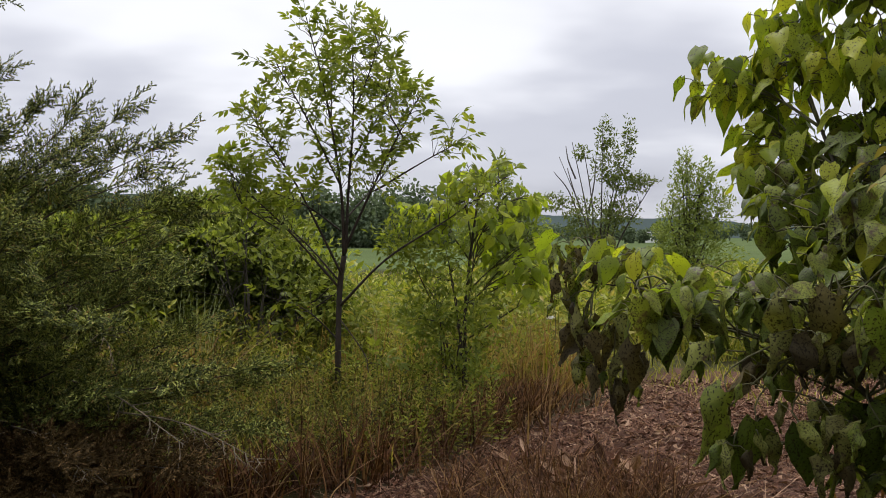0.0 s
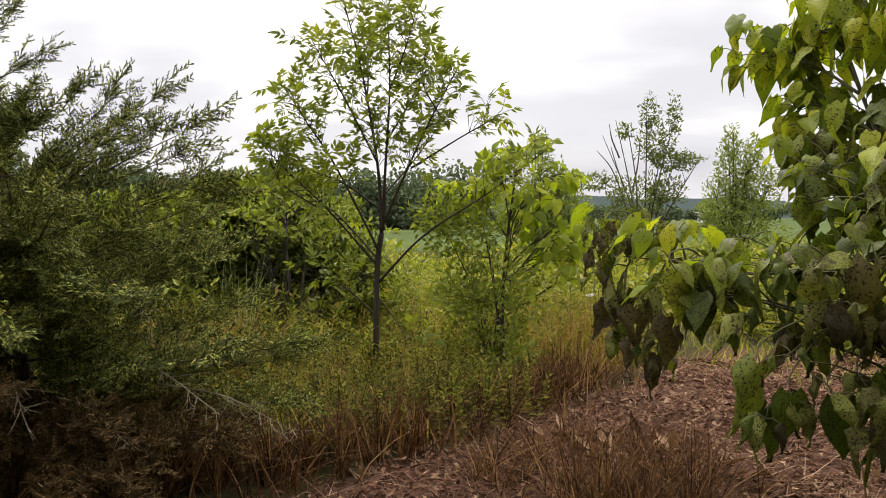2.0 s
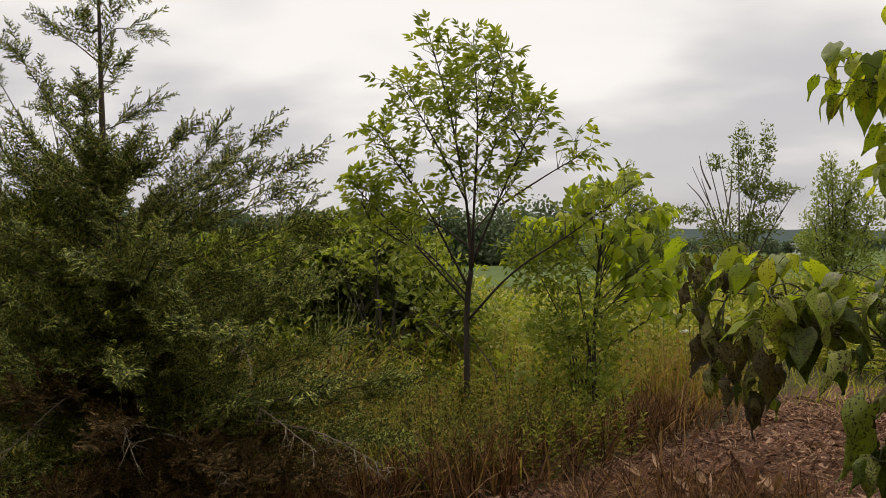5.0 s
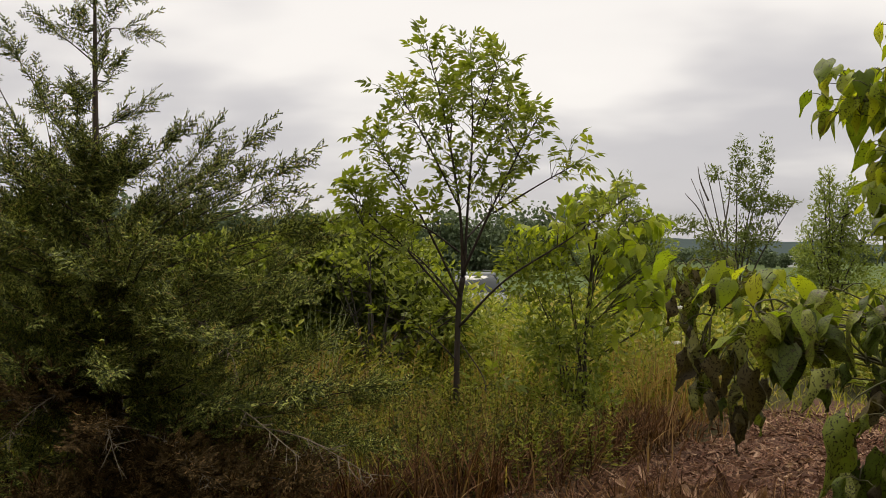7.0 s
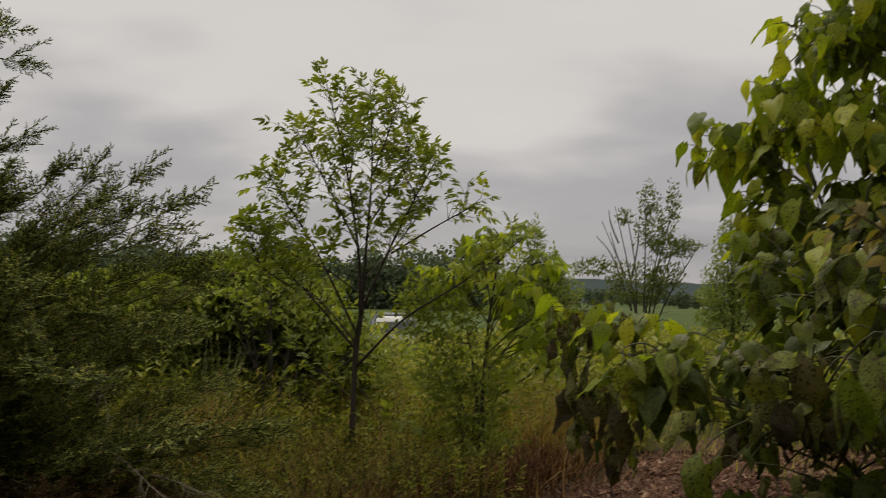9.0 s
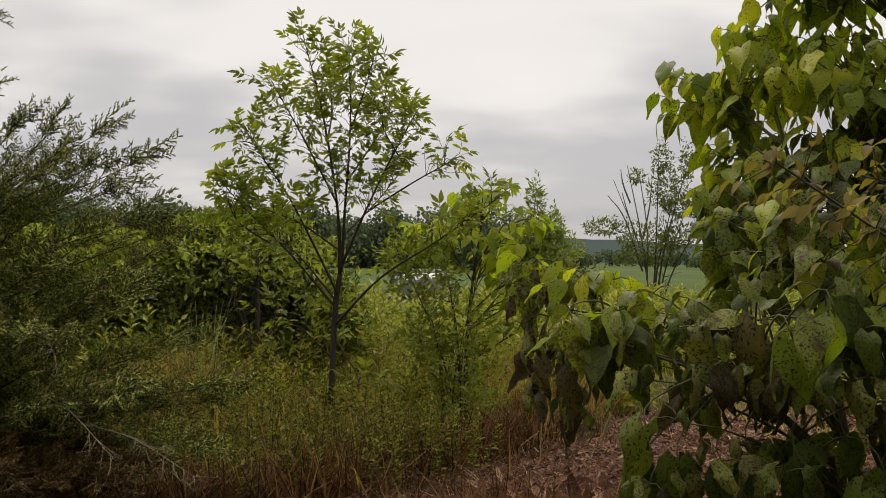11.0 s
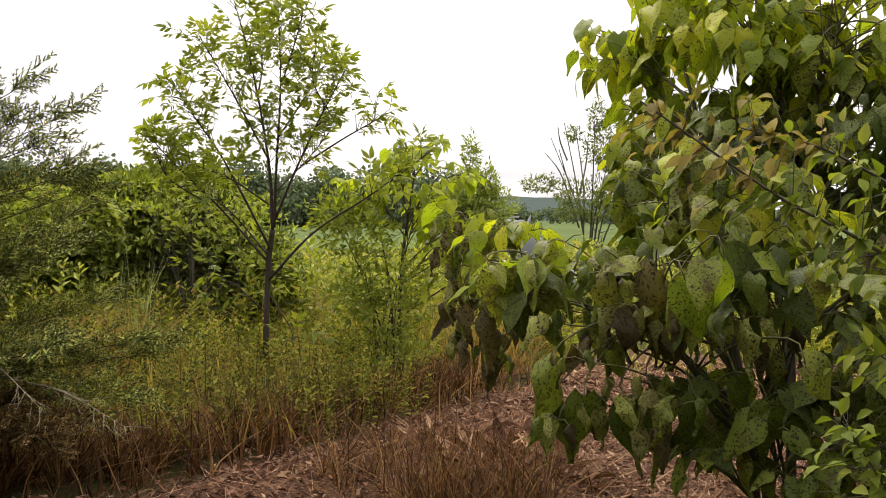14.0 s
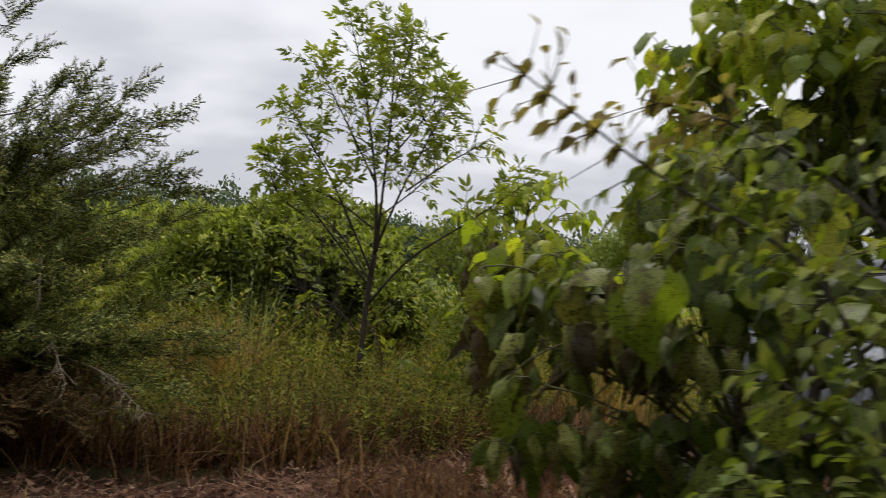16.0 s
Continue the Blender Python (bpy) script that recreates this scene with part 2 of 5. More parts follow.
M_CEDAR_DEAD = leaf_material("cedar_dead_spray", [(0.0, (0.035, 0.023, 0.01)), (0.7, (0.095, 0.06, 0.026)), (1.0, (0.27, 0.165, 0.075))], False, 0.0, 50, 0.0, 0.2, 0.85, gloss=0.1)
M_SHRUB = leaf_material("shrub_leaf", [(0.0, (0.1, 0.125, 0.022)), (0.5, (0.25, 0.29, 0.05)), (0.9, (0.42, 0.45, 0.1)), (1.0, (0.5, 0.51, 0.18))], False, 0.0, 50, 0.0, 0.44, 0.55, 0.5)
M_SHRUB_DARK = leaf_material("dark_shrub_leaf", [(0.0, (0.06, 0.08, 0.02)), (0.7, (0.135, 0.165, 0.035)), (1.0, (0.26, 0.29, 0.07))], False, 0.0, 50, 0.0, 0.36, 0.55, gloss=0.2)
M_ELDER = leaf_material("box_elder_leaf", [(0.0, (0.13, 0.165, 0.03)), (0.6, (0.22, 0.26, 0.045)), (1.0, (0.34, 0.36, 0.07))], False, 0.0, 50, 0.0, 0.46, 0.55)
M_PLUM_FAR = leaf_material("thin_tree_leaf", [(0.0, (0.1, 0.13, 0.03)), (1.0, (0.2, 0.23, 0.06))], False, 0.0, 50, 0.0, 0.38, 0.5)
M_POPLAR = leaf_material("pale_tree_leaf", [(0.0, (0.18, 0.23, 0.055)), (1.0, (0.33, 0.37, 0.1))], False, 0.0, 50, 0.0, 0.42, 0.5)
M_GRASS = leaf_material("green_grass", [(0.0, (0.11, 0.12, 0.02)), (0.5, (0.33, 0.32, 0.05)), (0.85, (0.54, 0.46, 0.11)), (1.0, (0.58, 0.4, 0.15))], False, 0.0, 50, 0.0, 0.42, 0.65, 0.6, gloss=0.15)
M_STRAW = leaf_material("dead_grass", [(0.0, (0.03, 0.013, 0.006)), (0.4, (0.09, 0.038, 0.019)), (0.8, (0.21, 0.095, 0.048)), (1.0, (0.45, 0.27, 0.14))], False, 0.0, 50, 0.0, 0.25, 0.8, 0.6, gloss=0.12)
M_BROOM = leaf_material("broom_grass", [(0.0, (0.22, 0.115, 0.045)), (0.6, (0.36, 0.21, 0.08)), (1.0, (0.46, 0.33, 0.14))], False, 0.0, 50, 0.0, 0.35, 0.7)
M_WEED = leaf_material("goldenrod_leaf", [(0.0, (0.05, 0.055, 0.013)), (0.35, (0.16, 0.18, 0.032)), (0.75, (0.36, 0.37, 0.06)), (0.9, (0.5, 0.45, 0.11)), (1.0, (0.4, 0.22, 0.09))], False, 0.0, 50, 0.0, 0.44, 0.6, 0.6, gloss=0.15)
M_WEED_LOW = leaf_material("low_weed_leaf", [(0.0, (0.035, 0.035, 0.012)), (0.4, (0.11, 0.12, 0.027)), (0.7, (0.28, 0.28, 0.06)), (0.88, (0.48, 0.43, 0.12)), (1.0, (0.26, 0.12, 0.05))], False, 0.0, 50, 0.0, 0.38, 0.65, 0.6, gloss=0.15)
M_WEED_FAR = leaf_material("tall_goldenrod_leaf", [(0.0, (0.14, 0.17, 0.03)), (0.4, (0.3, 0.33, 0.055)), (0.8, (0.46, 0.46, 0.09)), (1.0, (0.52, 0.4, 0.14))], False, 0.0, 50, 0.0, 0.42, 0.5, 0.5)
M_LITTER = leaf_material("leaf_litter", [(0.0, (0.03, 0.012, 0.008)), (0.4, (0.125, 0.057, 0.04)), (0.78, (0.32, 0.165, 0.12)), (1.0, (0.62, 0.41, 0.31))], False, 0.0, 50, 0.0, 0.08, 0.85, 0.5, gloss=0.1)
M_PALE = leaf_material("pale_stalk", [(0.0, (0.3, 0.34, 0.16)), (1.0, (0.46, 0.5, 0.28))], False, 0.0, 50, 0.0, 0.3, 0.6)
M_FLOWER = plain_material("white_flower", (0.75, 0.75, 0.7), 0.7)
# leaf green lightened, with aerial haze mixed into it
M_FOREST = leaf_material("hazy_far_forest_leaf", [(0.0, (0.08, 0.11, 0.07)), (1.0, (0.19, 0.23, 0.14))], False, 0.0, 50, 0.0, 0.15, 0.8, gloss=0.1)
# the hills' blue-grey is distance haze painted into the base colour
M_HILL = leaf_material("hazy_hill_forest", [(0.0, (0.05, 0.066, 0.072)), (1.0, (0.075, 0.095, 0.1))], False, 0.0, 50, 0.0, 0.0, 0.95, gloss=0.0)


def ground_material():
    m, nt, bsdf = shader("ground_soil_and_turf")
    L = nt.links.new
    tc = nt.nodes.new("ShaderNodeTexCoord").outputs["Object"]
    attr = nt.nodes.new("ShaderNodeAttribute")
    attr.attribute_name = "cover"
    sep = nt.nodes.new("ShaderNodeSeparateColor")
    L(attr.outputs["Color"], sep.inputs[0])
    n1, n2, n3 = noise_node(nt, 1.2, 5, tc), noise_node(nt, 22.0, 5, tc), noise_node(nt, 0.02, 3, tc)
    soil = ramp_node(nt, [(0.3, (0.04, 0.021, 0.015)), (0.7, (0.13, 0.072, 0.053))])
    turf = ramp_node(nt, [(0.3, (0.02, 0.02, 0.01)), (0.75, (0.065, 0.06, 0.022))])
    crop = ramp_node(nt, [(0.35, (0.06, 0.085, 0.03)), (0.7, (0.085, 0.115, 0.04))])
    gravel = ramp_node(nt, [(0.3, (0.18, 0.16, 0.14)), (0.7, (0.34, 0.31, 0.28))])
    for r, n in ((soil, n2), (turf, n1), (crop, n3), (gravel, n2)):
        L(n.outputs[0], r.inputs[0])
    c = mixcol(nt, sep.outputs[0], turf.outputs[0], soil.outputs[0])
    c = mixcol(nt, sep.outputs[1], c, crop.outputs[0])
    c = mixcol(nt, sep.outputs[2], c, gravel.outputs[0])
    L(c, bsdf.inputs["Base Color"])
    bsdf.inputs["Roughness"].default_value = 0.95
    bsdf.inputs["Specular IOR Level"].default_value = 0.04
    bump = nt.nodes.new("ShaderNodeBump")
    bump.inputs["Strength"].default_value, bump.inputs["Distance"].default_value = 0.8, 0.03
    L(n2.outputs[0], bump.inputs["Height"]), L(bump.outputs[0], bsdf.inputs["Normal"])
    return m


M_GROUND = ground_material()


# ---- mesh helpers ----
rng = np.random.default_rng(7)


def link_mesh(name, verts, faces, mat, parent=None, smooth=True, label=""):
    me = bpy.data.meshes.new(name)
    me.from_pydata([tuple(v) for v in verts] if not isinstance(verts, np.ndarray) else verts.tolist(), [], faces if isinstance(faces, list) else faces.tolist())
    mats = mat if isinstance(mat, (list, tuple)) else [mat]
    for k in mats:
        me.materials.append(k)
    if smooth:
        me.polygons.foreach_set("use_smooth", np.ones(len(me.polygons), dtype=bool))
    me.update()
    ob = new(name, me)
    if parent is not None:
        ob.parent = parent
    return tagged(ob, label)


def part(name, bm, mat, parent, label=""):
    me = bpy.data.meshes.new(name)
    bm.to_mesh(me)
    bm.free()
    me.materials.append(mat)
    ob = new(name, me)
    ob.parent = parent
    return tagged(ob, label)


def thing(name, at, label, category, group="", kind=""):
    ob = new(name)
    ob.empty_display_size = 0.1
    ob.matrix_basis = Matrix.Translation(at)
    return tagged(ob, label, category, group, kind)


class Soup:
    """Collects pieces of geometry into one mesh."""
    def __init__(self):
        self.v, self.f, self.n = [], [], 0

    def add(self, verts, faces):
        verts = np.asarray(verts, float)
        self.v.append(verts)
        self.f.extend([[i + self.n for i in q] for q in faces])
        self.n += len(verts)

    def many(self, verts, faces, mats):
        """Copies of one template: mats is an array (k, 3, 4)."""
        verts, mats = np.asarray(verts, float), np.asarray(mats, float)
        k, n = len(mats), len(verts)
        out = np.einsum("kij,nj->kni", mats[:, :, :3], verts) + mats[:, None, :, 3]
        self.v.append(out.reshape(-1, 3))
        base = self.n + np.arange(k) * n
        for q in faces:
            self.f.extend((base[:, None] + np.array(q)[None, :]).tolist())
        self.n += k * n

    def link(self, name, mat, parent=None, label="", smooth=True):
        return link_mesh(name, np.concatenate(self.v) if self.v else np.zeros((0, 3)), self.f, mat, parent, smooth, label)


def spline(points, n):
    """A smooth line through a few points."""
    p = np.asarray(points, float)
    if len(p) == 2:
        return p[0] + (p[1] - p[0]) * np.linspace(0, 1, n)[:, None]
    q = np.vstack([2 * p[0] - p[1], p, 2 * p[-1] - p[-2]])
    out = []
    for u in np.linspace(0, len(p) - 1, n):
        i = min(int(u), len(p) - 2)
        t = u - i
        a, b, c, d = q[i:i + 4]
        out.append(0.5 * (2 * b + (c - a) * t + (2 * a - 5 * b + 4 * c - d) * t * t + (3 * b - a - 3 * c + d) * t ** 3))
    return np.array(out)


def tube(soup, line, r0, r1, sides=6, knobs=0.0):
    line = np.asarray(line, float)
    n = len(line)
    t = np.gradient(line, axis=0)
    t /= np.linalg.norm(t, axis=1)[:, None] + 1e-9
    ref = np.array([0.3, 0.9, 0.1]) if abs(t[0][2]) > 0.7 else np.array([0, 0, 1.0])
    a = np.cross(t, ref)
    a /= np.linalg.norm(a, axis=1)[:, None] + 1e-9
    b = np.cross(t, a)
    r = np.linspace(r0, r1, n)
    if knobs:
        r = r * (1 + knobs * rng.standard_normal(n))
    ang = np.linspace(0, 2 * np.pi, sides, endpoint=False)
    v = line[:, None] + r[:, None, None] * (np.cos(ang)[None, :, None] * a[:, None] + np.sin(ang)[None, :, None] * b[:, None])
    faces = []
    for i in range(n - 1):
        for j in range(sides):
            k = (j + 1) % sides
            faces.append([i * sides + j, i * sides + k, (i + 1) * sides + k, (i + 1) * sides + j])
    faces.append([(n - 1) * sides + j for j in range(sides)])
    faces.append([j for j in range(sides)][::-1])
    soup.add(v.reshape(-1, 3), faces)


def frames_for(pos, axis, normal, size):
    """Poses (k, 3, 4) whose local y runs along axis and local z towards normal."""
    axis = axis / (np.linalg.norm(axis, axis=1)[:, None] + 1e-9)
    x = np.cross(axis, normal)
    x /= np.linalg.norm(x, axis=1)[:, None] + 1e-9
    z = np.cross(x, axis)
    s = np.asarray(size)[:, None]
    return np.stack([x * s, axis * s, z * s, pos], axis=2)


def as_matrix(m):
    return Matrix([list(r) for r in m] + [[0, 0, 0, 1]])


def unit(v):
    v = np.asarray(v, float)
    return v / (np.linalg.norm(v, axis=-1, keepdims=True) + 1e-9)


# ---- the lie of the land ----
LANE = [(-16.0, 52.0), (-10.0, 44.0), (-3.4, 34.5), (-2.8, 30.0), (-1.0, 21.8), (0.9, 17.6), (2.1, 14.0), (3.3, 8.6), (3.9, 4.0), (4.3, -4.0), (4.6, -14.0)]


def land(x, y):
    x, y = np.asarray(x, float), np.asarray(y, float)
    fall = np.interp(y, [-30, 6, 9, 14, 22, 31, 60, 220, 520, 900], [0.1, 0, -0.1, -0.34, -0.6, -0.82, -1.1, -1.2, -0.5, 2.0])
    return fall + 0.035 * np.sin(x * 1.7 + 0.6) * np.cos(y * 1.3) + 0.02 * np.sin(x * 4.1 + y * 3.3)


def line_distance(x, y, pts):
    x, y = np.asarray(x, float), np.asarray(y, float)
    best = np.full(x.shape, 1e9)
    for (ax, ay), (bx, by) in zip(pts, pts[1:]):
        dx, dy = bx - ax, by - ay
        u = np.clip(((x - ax) * dx + (y - ay) * dy) / (dx * dx + dy * dy), 0, 1)
        best = np.minimum(best, np.hypot(x - ax - u * dx, y - ay - u * dy))
    return best


TRAIL = [(-3.0, 2.2), (-0.4, 3.4), (0.7, 4.3), (1.5, 5.6), (2.3, 7.2), (3.2, 9.2)]


def near_side(x, y):
    """The bush side of the trail, where litter lies open under the leaves."""
    return np.asarray(y, float) < np.interp(x, [p[0] for p in TRAIL], [p[1] for p in TRAIL]) - 0.15


def trail_cover(x, y):
    """1 on the trodden litter trail, 0 in the growth beside it."""
    d = line_distance(x, y, TRAIL) * np.where(near_side(x, y), np.interp(x, [-0.9, -0.1], [1.0, 0.4]), 1.0)
    w = 0.72 + 0.1 * np.sin(np.asarray(x) * 2.3 + 1) + 0.08 * np.sin(np.asarray(y) * 3.1)
    under_bush = np.clip(1.5 - np.hypot(np.asarray(x) - 2.0, np.asarray(y) - 2.2), 0, 1)
    return np.clip((w + 0.4 - d) / 0.24, 0, 1) * (1 - 0.85 * under_bush)


def build_ground():
    gx = np.concatenate([-np.geomspace(1500, 14, 16), np.linspace(-13, 13, 131), np.geomspace(14, 1500, 16)])
    gy = np.concatenate([-np.geomspace(1500, 8, 12), np.linspace(-7, 26, 166), np.geomspace(27, 1600, 40)])
    X, Y = np.meshgrid(gx, gy)
    Z = land(X, Y)
    near = (np.abs(X) < 13) & (Y > -7) & (Y < 26)
    Z = Z + near * 0.012 * rng.standard_normal(X.shape)
    v = np.stack([X, Y, Z], -1).reshape(-1, 3)
    ny, nx = X.shape
    i = np.arange(ny * nx).reshape(ny, nx)
    f = np.stack([i[:-1, :-1], i[:-1, 1:], i[1:, 1:], i[1:, :-1]], -1).reshape(-1, 4)
    ob = link_mesh("ground", v, f, M_GROUND)
    soil = np.maximum(trail_cover(X, Y), np.clip(2.6 - np.hypot(X - 3.3, Y - 4.6), 0, 1)).ravel()
    crop = np.clip((Y.ravel() - 62) / 6, 0, 1)
    lane = np.clip((1.25 - line_distance(X, Y, LANE).ravel()) / 0.5, 0, 1) * np.clip((Y.ravel() - 11) / 3, 0, 1)
    lay = ob.data.color_attributes.new("cover", "FLOAT_COLOR", "POINT")
    lay.data.foreach_set("color", np.stack([soil, crop, lane * 0.08, np.ones_like(soil)], -1).ravel())
    return tagged(ob, "uneven field ground with a brown litter trail and green crop beyond", "ground", kind="structure")


build_ground()


# ---- distance: hills, woods, a farmhouse ----
def build_hills():
    for name, dist, span, base, amp, seed in (("backdrop", 900, 1500, 18, 16, 3.0), ("backdrop", 620, 1300, 9, 10, 8.0)):
        n = 220
        ang = np.linspace(-1.25, 1.25, n)
        x, y = dist * np.sin(ang) * 1.3, dist * np.cos(ang * 0.55)
        crest = base + amp * (0.5 + 0.5 * np.sin(ang * 6.3 + seed)) + amp * 0.25 * np.sin(ang * 17 + seed * 2) + rng.standard_normal(n) * 0.7
        crest = crest + np.clip(-ang, 0, 1) * 40
        v = np.concatenate([np.stack([x, y, np.full(n, -4.0)], 1), np.stack([x, y + 60, crest], 1), np.stack([x, y + 200, np.full(n, -4.0)], 1)])
        f = [[i + k * n, i + 1 + k * n, i + 1 + (k + 1) * n, i + (k + 1) * n] for k in range(2) for i in range(n - 1)]
        tagged(link_mesh(name, v, f, M_HILL), "low wooded hills with blue-grey distance haze in their colour", "hill", kind="structure")


def clump(soup, centre, radii, n, size):
    """Loose leaf clumps as crossed, bent quads through a crown."""
    u = unit(rng.standard_normal((n, 3))) * (rng.random((n, 1)) ** 0.4)
    pos = np.asarray(centre) + u * np.asarray(radii)
    ax = unit(rng.standard_normal((n, 3)) + np.array([0, 0, 0.3]))
    nm = unit(u + rng.standard_normal((n, 3)) * 0.7)
    m = frames_for(pos, ax, nm, size * rng.uniform(0.5, 1.3, n))
    soup.many([(-0.35, -0.4, 0), (0.3, -0.5, 0.05), (0.5, 0.1, -0.05), (0.05, 0.55, 0.1), (-0.5, 0.2, 0)], [[0, 1, 2], [0, 2, 3], [0, 3, 4]], m)


def build_far_woods():
    s = Soup()
    rows = [(200, -110, 2, 15.0, 74, 6.0), (185, -170, -95, 18.0, 40, 6.0), (206, -110, -2, 5.0, 50, 6.0), (190, -170, -95, 5.0, 26, 6.0), (240, -20, 22, 6.0, 16, 5.0), (420, 20, 260, 9.0, 46, 6.0), (300, 69.5, 71, 8.0, 2, 3.0), (300, 78, 82, 7.5, 3, 3.5)]
    for y0, xa, xb, h, n, w in rows:
        for x in np.linspace(xa, xb, n):
            hh = h * rng.uniform(0.65, 1.15)
            y = y0 + rng.uniform(-9, 9)
            g = float(land(x, y))
            for k in range(3):
                clump(s, (x + rng.uniform(-1, 1) * w * 0.4, y, g + hh * (0.3 + 0.2 * k)), (w * rng.uniform(0.5, 0.8), w * 0.6, hh * 0.3), 190, 0.76)
            tube(s, [(x, y, g - 0.2), (x, y, g + hh * 0.5)], 0.25, 0.12, 4)
    tagged(s.link("far_woods", M_FOREST, smooth=False), "dark line of leafy woods beyond the field", "trees", kind="stuff")


def build_unseen_woods():
    """Unseen woods added behind and beside the camera: closes the place, dims frontal light."""
    s = Soup()
    spots = [(x, -8.0 + 1.5 * math.sin(x)) for x in np.linspace(-17, 17, 15)] + [(15.0, y) for y in np.linspace(-5, 3, 4)] + [(-15.0, y) for y in np.linspace(-5, 3, 4)]
    for x, y in spots:
        g, hh = float(land(x, y)), rng.uniform(6.0, 8.5)
        tube(s, [(x, y, g - 0.1), (x + 0.2, y, g + hh * 0.7)], 0.12, 0.05, 6)
        for k in range(4):
            clump(s, (x + rng.uniform(-0.8, 0.8), y + rng.uniform(-0.6, 0.6), g + hh * (0.2 + 0.2 * k)), (1.7, 1.4, hh * 0.17), 130, 0.6)
    tagged(s.link("woods_behind", M_FOREST, smooth=False), "unseen leafy wood edge added around the clearing to dim frontal light", "trees", kind="stuff")


def build_farmhouse():
    x, y = 86.0, 330.0
    g = float(land(x, y))
    h = thing("farmhouse", (x, y, g), "small white farmhouse far across the field", "house")
    white, dark = plain_material("white_siding", (0.75, 0.75, 0.74), 0.7), plain_material("grey_roofing", (0.2, 0.2, 0.21), 0.8)
    bm = bmesh.new()
    bmesh.ops.create_cube(bm, size=1, matrix=Matrix.Translation((0, 0, 1.3)) @ Matrix.Diagonal((5.0, 4, 2.6, 1)))
    part("wall", bm, white, h)
    bm = bmesh.new()
    v = [bm.verts.new(p) for p in ((-2.8, -2.4, 2.6), (2.8, -2.4, 2.6), (2.8, 2.4, 2.6), (-2.8, 2.4, 2.6), (-2.8, 0, 4.2), (2.8, 0, 4.2))]
    for q in ((0, 1, 5, 4), (2, 3, 4, 5), (0, 4, 3), (1, 2, 5), (0, 3, 2, 1)):
        bm.faces.new([v[i] for i in q])
    part("roof", bm, dark, h)
    glass = plain_material("dark_window", (0.05, 0.06, 0.07), 0.2)
    for dx in (-1.4, 1.2):
        bm = bmesh.new()
        bmesh.ops.create_cube(bm, size=1, matrix=Matrix.Translation((dx, -2.02, 1.5)) @ Matrix.Diagonal((0.9, 0.08, 1.1, 1)))
        part("window", bm, glass, h)


build_hills()
build_far_woods()
build_unseen_woods()
build_farmhouse()


# ---- leaf shapes ----
def heart_leaf(bend, fold, curl, wave, seed, rows=10):
    """Heart-shaped leaf with a drawn-out tip, about 1 long, on its petiole at the origin, along y; it is bowed, folded and wavy."""
    r = np.random.default_rng(seed)
    us = np.linspace(0, 1, rows)
    half = np.interp(us, [0, 0.07, 0.22, 0.42, 0.62, 0.8, 0.92, 1], [0.14, 0.275, 0.33, 0.29, 0.19, 0.08, 0.022, 0.003])
    cols = np.array([-1, -0.55, 0, 0.55, 1])
    v = []
    ph = r.uniform(0, 6)
    for i, u in enumerate(us):
        for c in cols:
            x = c * half[i]
            back = -0.10 * abs(c) ** 1.5 * (1 - min(1, u * 5)) * 1.3
            y = u + back
            z = fold * abs(x) - bend * u * u - curl * abs(c) ** 2 * half[i] * 1.6 + wave * np.sin(u * 9 + ph + c * 2) * abs(c)
            v.append((x, y * (1 - 0.12 * bend), z))
    f = []
    for i in range(rows - 1):
        for j in range(4):
            f.append([i * 5 + j, i * 5 + j + 1, (i + 1) * 5 + j + 1, (i + 1) * 5 + j])
    return np.array(v), f


def lance_leaf(width=0.3, bend=0.15, fold=0.25):
    """Pointed leaf, 1 long along y, from its base."""
    us, hs = [0, 0.25, 0.55, 0.8, 1], [0.02, 0.8, 1.0, 0.55, 0.0]
    v = []
    for u, h in zip(us, hs):
        x = h * width / 2
        z = -bend * u * u
        v += [(-x, u, z + fold * x), (0, u, z), (x, u, z + fold * x)]
    f = []
    for i in range(4):
        for j in range(2):
            f.append([i * 3 + j, i * 3 + j + 1, i * 3 + j + 4, i * 3 + j + 3])
    return np.array(v), f


def ash_leaf(seed):
    """Feathered leaf: a stalk with a leaflet at its tip and three pairs beside it; 1 long."""
    r = np.random.default_rng(seed)
    s = Soup()
    rach = spline([(0, 0, 0), (0, 0.4, 0.02), (0, 0.7, -0.06)], 5)
    tube(s, rach, 0.012, 0.008, 3)
    lv, lf = lance_leaf(0.36, 0.2, 0.35)
    pos, ax, nm, sz = [], [], [], []
    for u, spread in ((0.24, 1.2), (0.48, 1.05), (0.68, 0.85)):
        p = rach[min(4, int(u / 0.7 * 4 + 0.5))]
        for side in (-1, 1):
            pos.append(p)
            ax.append((side * np.sin(spread) + r.normal(0, 0.1), np.cos(spread), -0.25 + r.normal(0, 0.15)))
            nm.append((side * 0.3 + r.normal(0, 0.2), -0.1, 1))
            sz.append(r.uniform(0.27, 0.42))
    pos.append(rach[-1]); ax.append((r.normal(0, 0.1), 1, -0.3)); nm.append((0, 0.2, 1)); sz.append(0.46)
    s.many(lv, lf, frames_for(np.array(pos), np.array(ax, float), np.array(nm, float), np.array(sz)))
    return np.concatenate(s.v), s.f


def leaf_mesh(name, vf, mat):
    me = bpy.data.meshes.new(name)
    me.from_pydata([tuple(p) for p in vf[0]], [], [list(q) for q in vf[1]])
    me.materials.append(mat)
    me.polygons.foreach_set("use_smooth", np.ones(len(me.polygons), dtype=bool))
    return me


